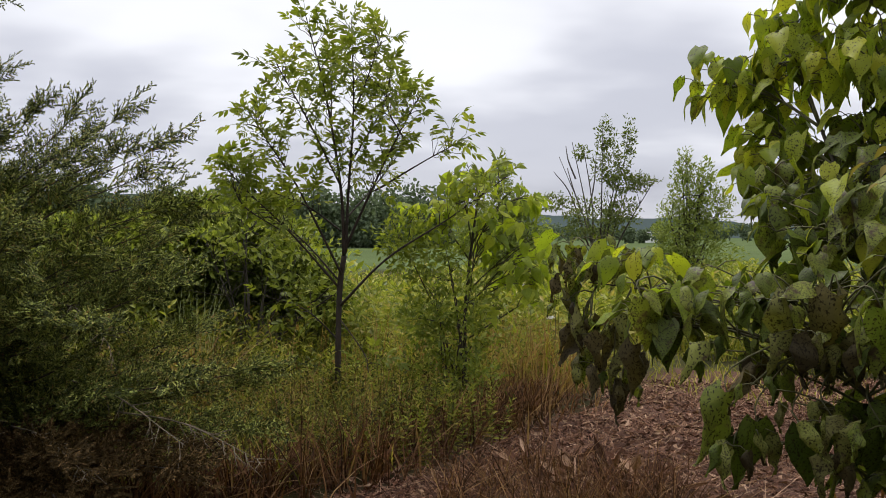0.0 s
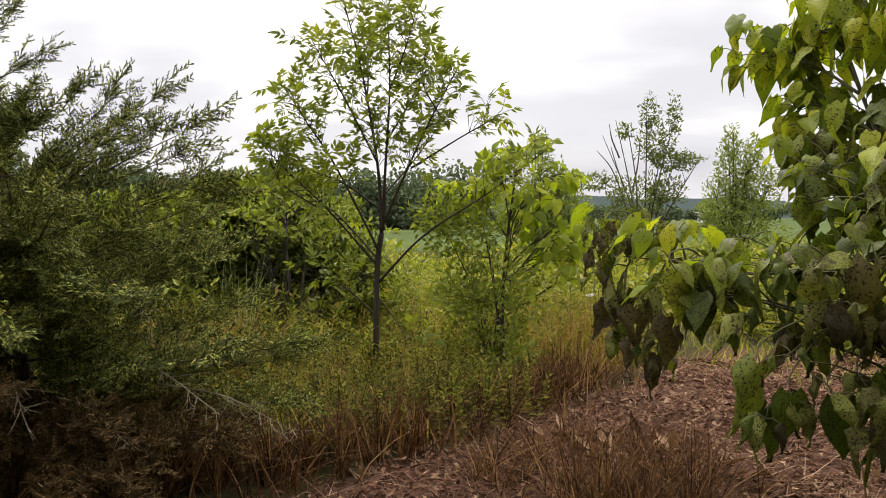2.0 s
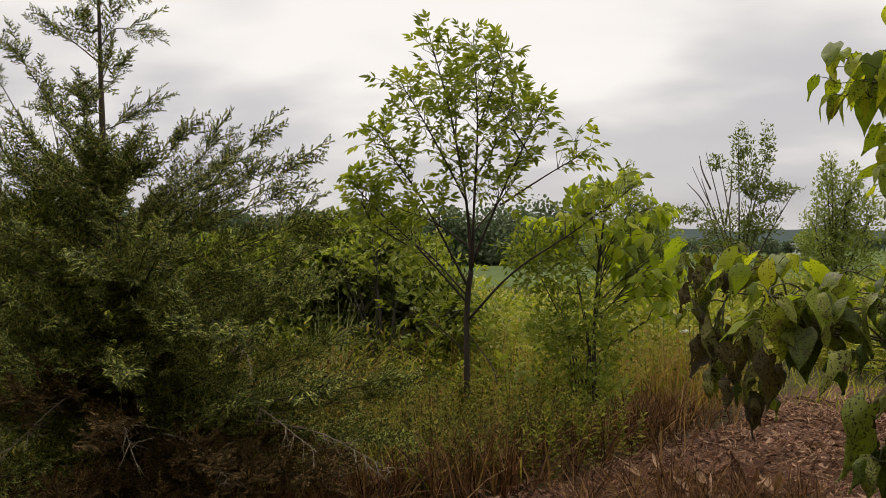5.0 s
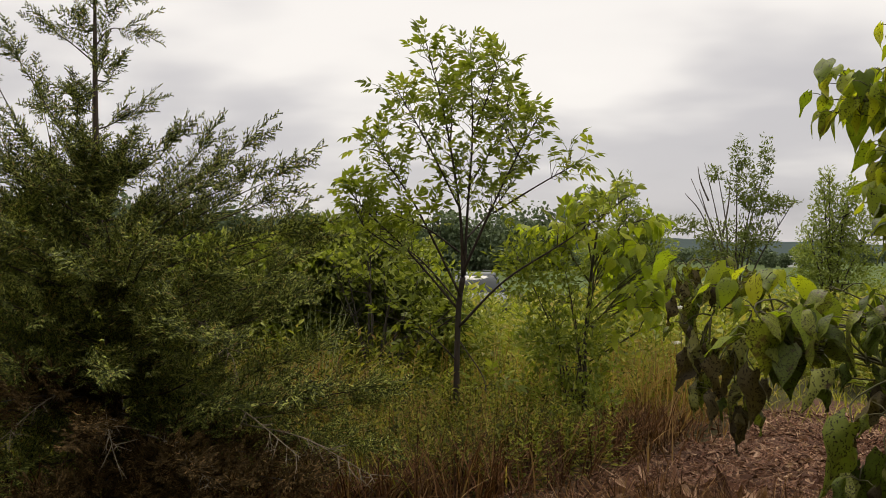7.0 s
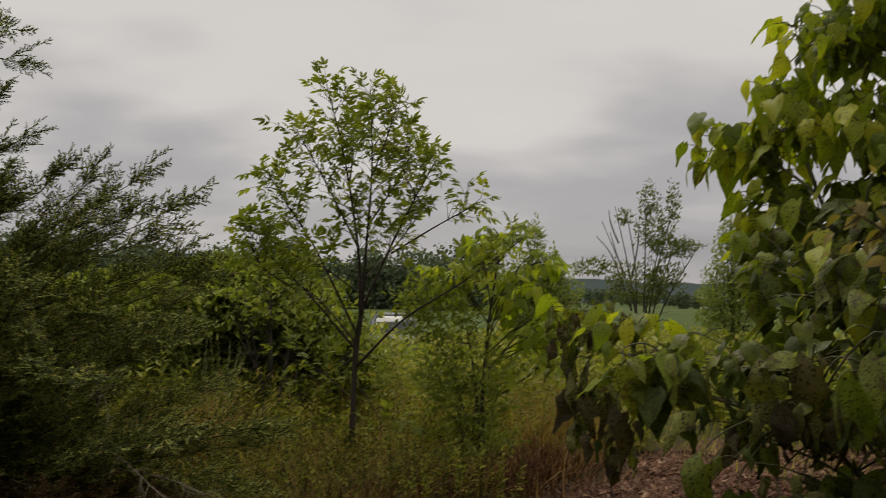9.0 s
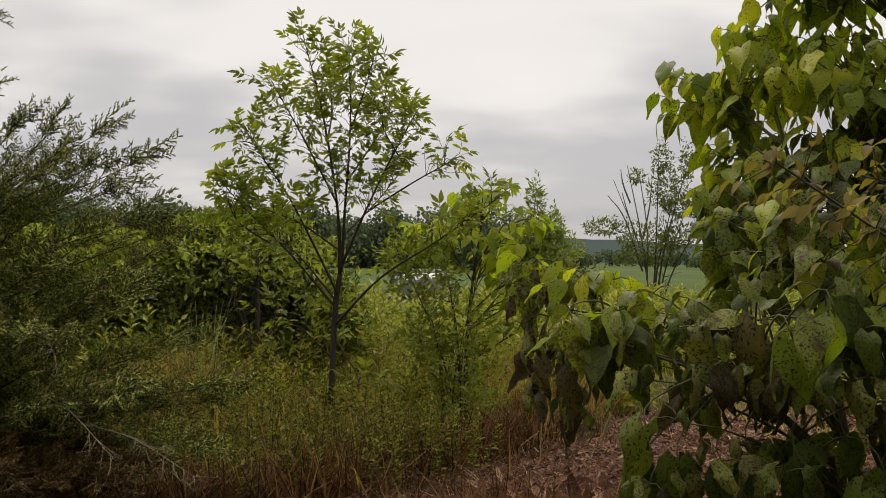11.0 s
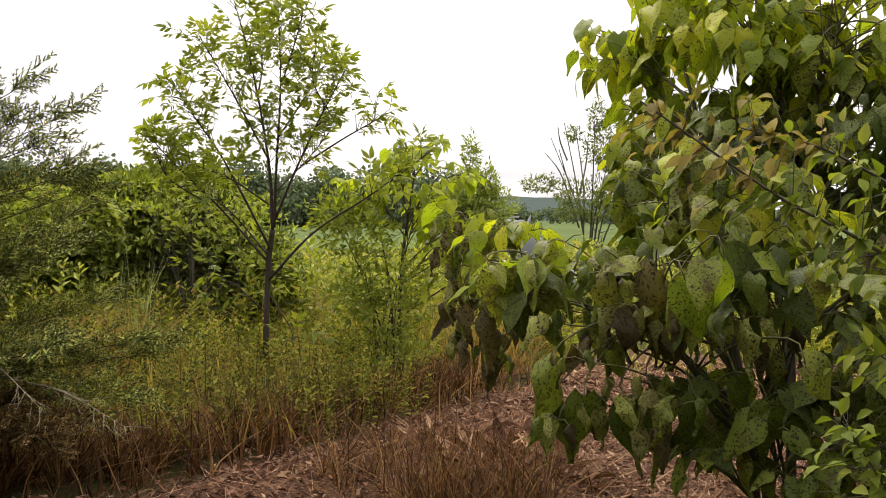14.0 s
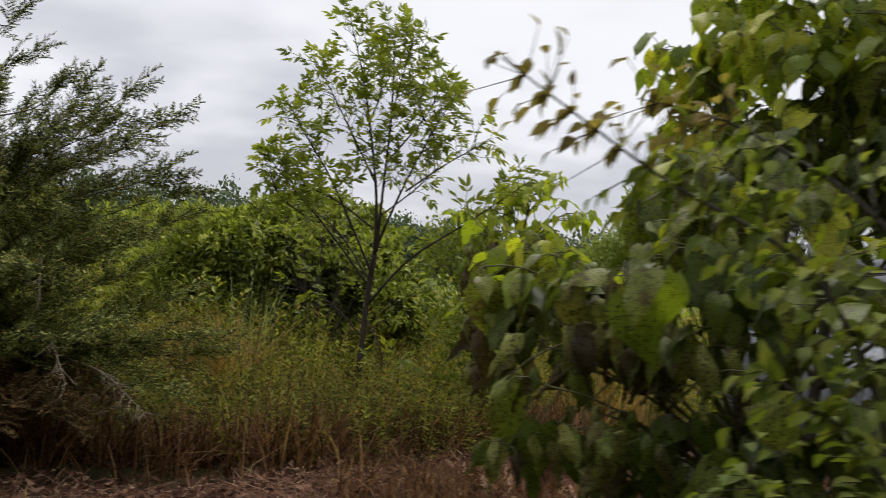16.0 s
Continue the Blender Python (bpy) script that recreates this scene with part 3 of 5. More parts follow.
# heart leaves at true size: the mesh is scaled so that the veins keep their spacing
HEARTS = [heart_leaf(0.35, 0.25, 0.2, 0.055, 1), heart_leaf(0.55, 0.4, 0.3, 0.045, 2), heart_leaf(0.2, 0.12, 0.1, 0.04, 3), heart_leaf(0.8, 0.6, 0.4, 0.05, 4), heart_leaf(0.3, 0.55, 0.1, 0.05, 8), heart_leaf(0.1, 0.3, 0.3, 0.045, 9)]


def crumpled(shape, seed):
    """A dried leaf: shrunk to a narrow, crinkled strip."""
    r = np.random.default_rng(seed)
    v = shape[0] * np.array([0.62, 1, 1.0])
    v = v + r.normal(0, 0.03, v.shape) * np.array([1, 0.7, 1])
    v[:, 0] += 0.05 * np.sin(v[:, 1] * 7 + seed)
    return v, shape[1]


CURLED = [crumpled(heart_leaf(*q), k) for k, q in enumerate(((0.5, 0.9, 1.0, 0.06, 5), (0.3, 1.3, 1.2, 0.08, 6), (0.7, 0.7, 1.3, 0.07, 7)))]


def heart_meshes(tag, mat, shapes, size):
    return [leaf_mesh(tag, (v * size, f), mat) for v, f in shapes]


def place_leaf(me, m, parent, name="leaf"):
    ob = new(name, me)
    ob.parent = parent
    ob.matrix_basis = m
    return ob


def lobe_nodes(centre, radii, n, r):
    """Places of the leaf nodes in a lobe of the crown, most of them near its skin."""
    u = unit(r.standard_normal((n, 3)))
    return np.asarray(centre) + u * r.uniform(0.35, 0.95, (n, 1)) * np.asarray(radii), u


def limb(soup, a, b, r0, r1, sag=0.08, sides=6, n=9, wob=0.02):
    a, b = np.asarray(a, float), np.asarray(b, float)
    mid = (a + b) / 2 + np.array([0, 0, sag]) + rng.normal(0, wob, 3)
    tube(soup, spline([a, mid, b], n), r0, r1, sides, 0.04)
    return spline([a, mid, b], n)


# ---- catalpas ----
def catalpa(at, label, lobes, stems, sets, seed, size, parts_cap=300, droop=0.6, single=()):
    """lobes: (x, y, z, rx, ry, rz, leaves, stem, kind, leaf scale); stems: lists of points; single: (kind, base, tip) of leaves that hang alone; all in the world."""
    r = np.random.default_rng(seed)
    at = np.array([at[0], at[1], float(land(at[0], at[1]))])
    t = thing("catalpa_tree", at, label, "tree")
    mid = np.mean([l[:3] for l in lobes], axis=0) - at
    lines = []
    for pts, r0, r1 in stems:
        s = Soup()
        line = spline(np.array(pts, float) - at, 14)
        tube(s, line, r0, r1, 8, 0.06)
        s.link("stem", M_BARK, t)
        lines.append(line)
    every = np.concatenate(lines)
    placed = []
    s = Soup()
    for kind, a, b in single:
        a, b = np.array(a) - at, np.array(b) - at
        d = b - a
        long = np.linalg.norm(d)
        face = np.array([r.normal(0.05, 0.25), -1.0, 0.45 + r.normal(0, 0.15)])
        pick = sets[kind]
        placed.append((pick[int(r.integers(len(pick)))], frames_for(a[None], d[None], face[None], np.array([long * 1.08 / size]))[0]))
        up = a + np.array([-0.02 * np.sign(d[0]), 0.05, 0.07])
        hold = every[int(np.argmin(np.linalg.norm(every - up, axis=1)))]
        tube(s, spline([hold, (hold + up) / 2 + np.array([0, 0, 0.05]), up, a], 9), 0.005, 0.0024, 5)
    if single:
        s.link("limb", M_TWIG, t)
    for x, y, z, rx, ry, rz, n, k, kind, scale in lobes:
        c = np.array([x, y, z]) - at
        s = Soup()
        line = lines[k]
        j = max(0, int(np.argmin(np.linalg.norm(line - (c - np.array([0, 0, 0.25])), axis=1))) - 1)
        b = limb(s, line[j], c, 0.005 if k == 3 else 0.0085, 0.003, 0.02 if k == 3 else 0.05)
        nodes = max(2, (n + 1) // 3)
        pos, outw = lobe_nodes(c, (rx, ry, rz), nodes, r)
        pick = sets[kind]
        P, A, F, Z = [], [], [], []
        for p, u in zip(pos, outw):
            q = b[int(r.integers(3, 9))]
            tube(s, spline([q, (q + p) / 2 + np.array([0, 0, 0.03]), p], 4), 0.0045, 0.0026, 4)
            az0 = r.uniform(0, 6.28)
            lean = unit(u + 0.6 * unit(p - mid)) * np.array([1, 1, 0])
            for w in range(3):
                az = az0 + 2.1 * w + r.normal(0, 0.3)
                flat = unit(np.array([math.cos(az), math.sin(az), 0]) + 0.8 * lean)
                e = p + flat * size * r.uniform(0.2, 0.4) + np.array([0, 0, size * r.uniform(-0.05, 0.25)])
                tube(s, [p, (p + e) / 2 + np.array([0, 0, 0.012]), e], 0.0026, 0.0018, 4)
                P.append(e)
                A.append(unit(flat * r.uniform(0.3, 1.0) + np.array([0, 0, -1]) * (droop + 0.45 * r.random() + (0.9 if kind in ("withered", "small") else 0.3 if scale < 0.68 else 0.0)) + 0.2 * r.standard_normal(3)))
                F.append(unit(flat * 0.55 + np.array([0, 0, 0.85]) + 0.35 * r.standard_normal(3)))
                Z.append(scale * r.uniform(0.45, 1.08))
        s.link("limb", M_TWIG, t)
        for m in frames_for(np.array(P), np.array(A), np.array(F), np.array(Z)):
            placed.append((pick[int(r.integers(len(pick)))], m))
    rest = {}
    for i, (me, m) in enumerate(placed):
        if i < parts_cap:
            place_leaf(me, as_matrix(m), t)
        else:
            rest.setdefault(me.materials[0].name, {}).setdefault(me.name, []).append((me, m))
    for groups in rest.values():
        s = Soup()
        for rows in groups.values():
            me = rows[0][0]
            mat = JOINED[me.materials[0]]
            s.many([v.co[:] for v in me.vertices], [list(q.vertices) for q in me.polygons], np.array([m for _, m in rows]))
        tagged(s.link("further_leaves", mat, t), "", kind="stuff")
    return t


CAT = 0.26
G_ = heart_meshes("catalpa_leaf", M_CATALPA, HEARTS, CAT)
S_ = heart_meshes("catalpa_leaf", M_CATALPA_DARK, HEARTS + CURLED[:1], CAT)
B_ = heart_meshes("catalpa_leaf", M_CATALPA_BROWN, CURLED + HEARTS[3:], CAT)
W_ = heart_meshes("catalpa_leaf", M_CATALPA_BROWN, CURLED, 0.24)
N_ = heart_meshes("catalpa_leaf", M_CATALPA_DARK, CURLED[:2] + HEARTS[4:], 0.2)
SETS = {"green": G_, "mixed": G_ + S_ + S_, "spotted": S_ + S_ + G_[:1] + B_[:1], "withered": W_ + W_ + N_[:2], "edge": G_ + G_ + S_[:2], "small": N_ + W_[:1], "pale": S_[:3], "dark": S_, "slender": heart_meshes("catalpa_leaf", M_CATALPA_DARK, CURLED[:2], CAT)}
MAIN_LOBES = [
    # lower boughs, nearest the trail; withered and spotted sets also darken them as shade
    (0.99, 3.55, 1.14, 0.16, 0.2, 0.16, 16, 0, "mixed"), (1.24, 3.5, 1.2, 0.22, 0.22, 0.17, 22, 0, "mixed"),
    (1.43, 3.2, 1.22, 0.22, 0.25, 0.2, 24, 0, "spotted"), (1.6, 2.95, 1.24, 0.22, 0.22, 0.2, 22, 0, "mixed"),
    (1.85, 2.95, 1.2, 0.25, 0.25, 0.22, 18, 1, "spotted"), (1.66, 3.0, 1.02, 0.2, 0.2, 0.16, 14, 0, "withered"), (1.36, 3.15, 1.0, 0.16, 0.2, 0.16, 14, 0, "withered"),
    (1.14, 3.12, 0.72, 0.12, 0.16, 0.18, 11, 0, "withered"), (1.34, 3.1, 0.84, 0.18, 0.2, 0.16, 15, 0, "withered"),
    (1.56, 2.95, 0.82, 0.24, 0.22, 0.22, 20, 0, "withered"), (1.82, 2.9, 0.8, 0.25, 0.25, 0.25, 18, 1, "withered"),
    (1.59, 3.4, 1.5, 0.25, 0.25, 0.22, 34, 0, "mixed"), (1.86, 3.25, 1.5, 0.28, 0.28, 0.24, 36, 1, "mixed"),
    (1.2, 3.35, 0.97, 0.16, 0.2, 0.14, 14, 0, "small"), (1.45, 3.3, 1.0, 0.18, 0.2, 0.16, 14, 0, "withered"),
    # upper crown
    (1.47, 4.05, 2.17, 0.19, 0.22, 0.17, 20, 0, "edge"), (1.68, 3.85, 2.3, 0.24, 0.28, 0.25, 30, 0, "edge"),
    (1.65, 3.85, 1.88, 0.24, 0.26, 0.24, 28, 0, "green"),
    (1.92, 3.5, 2.16, 0.32, 0.32, 0.28, 40, 1, "green"), (1.93, 3.45, 1.78, 0.34, 0.34, 0.28, 40, 1, "mixed"),
    (2.22, 3.4, 2.2, 0.36, 0.36, 0.32, 36, 1, "green"), (2.26, 3.3, 1.76, 0.36, 0.36, 0.32, 32, 1, "mixed"),
    (1.95, 3.6, 2.68, 0.36, 0.36, 0.3, 36, 1, "green"), (2.3, 3.6, 2.98, 0.42, 0.42, 0.34, 36, 1, "green"),
    (2.5, 3.2, 1.3, 0.42, 0.42, 0.36, 32, 1, "mixed"), (2.75, 3.6, 2.3, 0.45, 0.45, 0.45, 36, 1, "green"), (2.3, 3.1, 0.7, 0.35, 0.35, 0.3, 20, 1, "withered"),
    # unseen lobes added over the clearing to shade the low leaves
    (2.7, 2.45, 2.3, 0.42, 0.4, 0.36, 40, 1, "green"), (2.85, 2.75, 1.9, 0.42, 0.4, 0.36, 36, 1, "mixed"), (2.6, 2.2, 1.8, 0.36, 0.36, 0.34, 34, 1, "mixed"), (2.7, 2.35, 1.2, 0.36, 0.36, 0.34, 30, 1, "spotted"),
]
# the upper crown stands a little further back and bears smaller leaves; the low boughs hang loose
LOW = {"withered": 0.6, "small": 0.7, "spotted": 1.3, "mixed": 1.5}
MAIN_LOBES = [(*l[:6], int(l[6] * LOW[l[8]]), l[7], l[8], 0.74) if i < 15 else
              (0.66 + (l[0] - 0.66) * 1.1, l[1] * 1.1, 1.44 + (l[2] - 1.44) * 1.1, *l[3:6], int(l[6] * 3.0), l[7], l[8], 0.64) for i, l in enumerate(MAIN_LOBES)]
HANGING = [
    ("pale", (0.88, 3.48, 1.19), (0.95, 3.48, 0.97)), ("pale", (1.07, 3.60, 1.15), (1.20, 3.60, 0.98)), ("pale", (1.45, 2.71, 1.22), (1.56, 2.71, 1.02)), ("pale", (1.60, 2.80, 1.30), (1.79, 2.80, 1.19)),
    ("withered", (1.28, 3.05, 1.24), (1.35, 3.05, 1.00)), ("withered", (1.42, 2.92, 1.25), (1.42, 2.92, 0.95)), ("withered", (1.52, 2.95, 1.12), (1.52, 2.95, 0.90)), ("withered", (0.88, 3.62, 0.99), (0.89, 3.62, 0.72)),
    ("slender", (1.13, 3.14, 0.71), (1.16, 3.14, 0.48)), ("slender", (1.09, 3.10, 0.88), (1.01, 3.10, 0.59)),
]
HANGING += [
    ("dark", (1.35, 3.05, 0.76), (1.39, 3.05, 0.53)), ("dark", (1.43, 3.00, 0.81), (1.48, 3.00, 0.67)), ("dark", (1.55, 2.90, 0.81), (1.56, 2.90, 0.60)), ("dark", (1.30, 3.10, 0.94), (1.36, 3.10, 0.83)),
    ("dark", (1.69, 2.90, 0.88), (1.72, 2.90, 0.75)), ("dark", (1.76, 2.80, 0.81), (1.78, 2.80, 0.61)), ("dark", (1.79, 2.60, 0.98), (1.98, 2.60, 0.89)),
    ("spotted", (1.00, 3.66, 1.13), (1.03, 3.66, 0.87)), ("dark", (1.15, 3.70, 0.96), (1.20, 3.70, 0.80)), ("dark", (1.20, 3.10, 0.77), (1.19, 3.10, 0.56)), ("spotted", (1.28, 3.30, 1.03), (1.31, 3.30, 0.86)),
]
MAIN_STEMS = [
    ([(1.95, 3.3, 0.0), (1.84, 3.2, 0.6), (1.8, 3.3, 1.0), (1.82, 3.75, 1.7), (1.78, 4.2, 2.35)], 0.022, 0.006),
    ([(2.05, 3.3, 0.0), (2.02, 3.25, 0.6), (2.1, 3.5, 1.3), (2.3, 3.9, 2.2), (2.45, 4.1, 3.0)], 0.024, 0.006),
    ([(1.95, 3.25, 0.0), (1.85, 3.1, 0.5), (1.6, 3.05, 0.85), (1.45, 3.1, 1.05)], 0.014, 0.006),
]
WITHERED_BOUGH = [
    (0.80, 4.25, 1.30, 0.15, 0.16, 0.12, 18, 3, "withered", 0.75), (0.78, 4.25, 1.08, 0.12, 0.15, 0.16, 15, 3, "withered", 0.75), (0.84, 4.15, 0.9, 0.13, 0.15, 0.16, 12, 3, "withered", 0.75),
    (0.98, 4.05, 1.34, 0.18, 0.18, 0.08, 15, 3, "edge", 0.75), (0.78, 4.3, 1.42, 0.15, 0.16, 0.06, 9, 3, "spotted", 0.6), (1.02, 4.0, 1.12, 0.12, 0.16, 0.14, 12, 3, "spotted", 0.8), (0.99, 4.1, 0.78, 0.07, 0.1, 0.12, 6, 3, "withered", 0.8),
]
# foot of the tree, shade put into dark leaf colours; top of the crown
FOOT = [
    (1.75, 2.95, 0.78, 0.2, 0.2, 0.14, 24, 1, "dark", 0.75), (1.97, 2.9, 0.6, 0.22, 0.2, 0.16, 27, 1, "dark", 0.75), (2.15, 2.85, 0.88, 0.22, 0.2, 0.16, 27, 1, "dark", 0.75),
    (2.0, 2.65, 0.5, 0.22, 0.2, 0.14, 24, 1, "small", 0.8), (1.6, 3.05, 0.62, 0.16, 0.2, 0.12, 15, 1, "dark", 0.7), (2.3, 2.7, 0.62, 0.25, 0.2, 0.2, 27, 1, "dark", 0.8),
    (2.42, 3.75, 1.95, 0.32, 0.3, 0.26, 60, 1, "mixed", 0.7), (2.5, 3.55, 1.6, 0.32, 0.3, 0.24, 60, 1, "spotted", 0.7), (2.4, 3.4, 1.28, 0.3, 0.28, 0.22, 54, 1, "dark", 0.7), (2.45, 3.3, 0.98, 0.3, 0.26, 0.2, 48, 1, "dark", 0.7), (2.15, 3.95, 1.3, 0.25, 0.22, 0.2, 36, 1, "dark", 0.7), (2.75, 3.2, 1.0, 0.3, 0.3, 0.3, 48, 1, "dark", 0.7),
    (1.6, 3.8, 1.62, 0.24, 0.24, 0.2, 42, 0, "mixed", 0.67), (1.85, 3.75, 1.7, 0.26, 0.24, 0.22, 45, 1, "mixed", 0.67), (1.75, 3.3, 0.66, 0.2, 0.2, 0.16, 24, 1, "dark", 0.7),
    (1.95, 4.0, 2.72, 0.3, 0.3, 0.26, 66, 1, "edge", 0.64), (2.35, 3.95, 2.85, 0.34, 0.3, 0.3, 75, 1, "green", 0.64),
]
MAIN_STEMS.append(([(2.0, 3.3, 0.9), (1.7, 3.5, 1.05), (1.3, 3.85, 1.16), (1.0, 4.1, 1.2), (0.8, 4.25, 1.22)], 0.006, 0.003))
catalpa((2.0, 3.28), "catalpa tree with large yellow-green heart leaves, black-spotted, browning and darkened for shade below", MAIN_LOBES[:15] + WITHERED_BOUGH + FOOT + MAIN_LOBES[15:], MAIN_STEMS, SETS, 11, CAT, 300, 0.38, HANGING)

CAT_SMALL = 0.175
F_ = heart_meshes("young_catalpa_leaf", M_CATALPA_FRESH, HEARTS, CAT_SMALL)
YOUNG_LOBES = [
    (0.47, 7.3, 1.95, 0.36, 0.32, 0.17, 62, 0, "fresh"), (0.05, 7.2, 1.62, 0.36, 0.32, 0.2, 48, 0, "fresh"), (0.62, 7.2, 1.62, 0.26, 0.28, 0.14, 22, 0, "fresh"),
    (0.85, 7.1, 1.33, 0.18, 0.2, 0.12, 20, 0, "fresh"), (0.86, 7.0, 0.95, 0.11, 0.12, 0.09, 9, 0, "fresh"), (0.55, 7.0, 0.82, 0.12, 0.12, 0.1, 8, 0, "fresh"), (0.3, 7.3, 1.75, 0.3, 0.3, 0.2, 40, 0, "fresh"),
    (0.75, 7.2, 1.78, 0.2, 0.25, 0.16, 26, 0, "fresh"), (0.7, 7.1, 1.15, 0.28, 0.25, 0.2, 34, 0, "fresh"), (0.9, 7.1, 1.12, 0.2, 0.22, 0.14, 20, 0, "fresh"), (0.42, 7.2, 1.4, 0.3, 0.25, 0.16, 30, 0, "fresh"),
]
YOUNG_LOBES = [(*l[:6], int(l[6] * 0.95), l[7], l[8], 0.9) for l in YOUNG_LOBES]
catalpa((0.32, 7.35), "young catalpa with fresh bright green leaves in tall weeds", YOUNG_LOBES,
        [([(0.32, 7.35, -0.05), (0.3, 7.33, 0.6), (0.34, 7.3, 1.2), (0.42, 7.3, 1.8)], 0.022, 0.008)], {"fresh": F_}, 31, CAT_SMALL, 300, 0.3)


# ---- ash sapling ----
def build_ash():
    r = np.random.default_rng(5)
    at = np.array([-0.72, 6.75, float(land(-0.72, 6.75))])
    t = thing("ash_sapling", at, "slender young ash tree with airy feathered green leaves", "tree")
    leaves = [leaf_mesh("ash_leaf", (v * 0.2, f), M_ASH) for v, f in (ash_leaf(k) for k in range(6))]
    s = Soup()
    tube(s, spline(np.array([(-0.72, 6.75, -0.02), (-0.725, 6.75, 0.5), (-0.71, 6.75, 1.04), (-0.67, 6.7, 1.3)]) - at, 16), 0.027, 0.021, 9, 0.04)
    s.link("trunk", M_BARK_ASH, t)
    boughs = [
        ([(-0.67, 6.7, 1.3), (-0.69, 6.62, 1.85), (-0.8, 6.45, 2.6), (-0.95, 6.3, 3.2)], 0.017, 0.35, 30),
        ([(-0.66, 6.7, 1.32), (-0.62, 6.62, 1.85), (-0.56, 6.5, 2.5), (-0.57, 6.4, 3.2)], 0.015, 0.35, 30),
        ([(-0.66, 6.7, 1.36), (-0.45, 6.55, 1.75), (-0.2, 6.45, 2.2), (0.06, 6.4, 2.62)], 0.013, 0.4, 24),
        ([(-0.71, 6.75, 1.04), (-1.15, 6.62, 1.5), (-1.5, 6.55, 1.82), (-1.72, 6.5, 2.05)], 0.011, 0.35, 34),
        ([(-0.69, 6.72, 1.15), (-1.05, 6.5, 1.85), (-1.28, 6.38, 2.2), (-1.44, 6.3, 2.45)], 0.011, 0.45, 24),
        ([(-0.69, 6.62, 1.85), (-0.95, 6.35, 2.4), (-1.18, 6.2, 2.8)], 0.009, 0.35, 18),
        ([(-0.71, 6.75, 0.9), (-0.3, 6.5, 1.28), (0.2, 6.3, 1.6), (0.66, 6.2, 1.93)], 0.012, 0.62, 13),
        ([(-0.42, 6.55, 1.8), (0.0, 6.3, 2.05), (0.31, 6.2, 2.21)], 0.008, 0.6, 9),
        ([(-0.62, 6.6, 2.0), (-0.35, 6.8, 2.5), (-0.25, 6.9, 2.8)], 0.008, 0.3, 16),
        ([(-0.75, 6.5, 2.3), (-0.8, 6.8, 2.7), (-0.9, 6.95, 2.9)], 0.008, 0.3, 14),
        ([(-0.57, 6.5, 2.4), (-0.4, 6.3, 2.75), (-0.3, 6.2, 3.0)], 0.007, 0.3, 15),
        ([(-0.71, 6.73, 1.1), (-1.1, 6.85, 1.45), (-1.45, 6.95, 1.65)], 0.009, 0.35, 15),
        ([(-0.7, 6.7, 1.5), (-0.95, 6.4, 1.7), (-1.2, 6.2, 1.8)], 0.008, 0.3, 12),
        ([(-0.71, 6.75, 0.62), (-1.0, 6.6, 0.85), (-1.35, 6.5, 0.98)], 0.007, 0.3, 9),
        ([(-0.64, 6.65, 1.6), (-0.4, 6.9, 1.9), (-0.2, 7.0, 2.15)], 0.008, 0.35, 10),
        ([(-0.2, 6.45, 2.2), (-0.25, 6.4, 2.5), (-0.22, 6.35, 2.75)], 0.006, 0.2, 10),
        ([(-0.71, 6.75, 0.8), (-0.5, 6.6, 0.5), (-0.45, 6.5, 0.35)], 0.006, 0.7, 3),
        ([(-1.15, 6.6, 1.5), (-1.5, 6.4, 1.7), (-1.6, 6.35, 1.9)], 0.006, 0.2, 11),
    ]
    for pts, rad, bare, n in boughs:
        n = int(n * 1.85)
        pts = [pts[0]] + [(-0.66 + (x + 0.66) * ((0.93 if bare > 0.55 else 0.84) if x > -0.66 else 0.86), y, 1.3 + (z - 1.3) * 0.935) for x, y, z in pts[1:]]
        s = Soup()
        line = spline(np.array(pts) - at, 22)
        tube(s, line, rad, 0.003, 6, 0.05)
        placed = []
        for k in range(n):
            u = bare + (1 - bare) * (k + r.uniform(0, 0.8)) / n
            p = line[min(21, int(u * 21))]
            d = unit(line[min(21, int(u * 21) + 1)] - line[max(0, int(u * 21) - 1)])
            swing = unit(np.cross(d, r.standard_normal(3)))
            tip = p + (d * 0.5 + swing) * r.uniform(0.05, 0.17) * (1.15 - 0.6 * u) + np.array([0, 0, 0.04])
            if k == n - 1:
                p, tip = line[-2], line[-1]
            tube(s, [p, (p + tip) / 2 + np.array([0, 0, 0.01]), tip], 0.0028, 0.0018, 4)
            out = unit(tip - p)
            for extra in range(1 if r.random() < 0.6 else 2):
                ax = unit(out * 0.8 + r.normal(0, 0.5, 3) + np.array([0, 0, 0.15]))
                nm = unit(np.array([0, 0, 1.0]) + r.normal(0, 0.45, 3))
                placed.append((tip, ax, nm, r.uniform(0.6, 1.15)))
        s.link("bough", M_BARK_ASH, t)
        P, A, N_, S2 = (np.array(q) for q in zip(*placed))
        for m in frames_for(P, A, N_, S2):
            place_leaf(leaves[int(r.integers(6))], as_matrix(m), t)


build_ash()


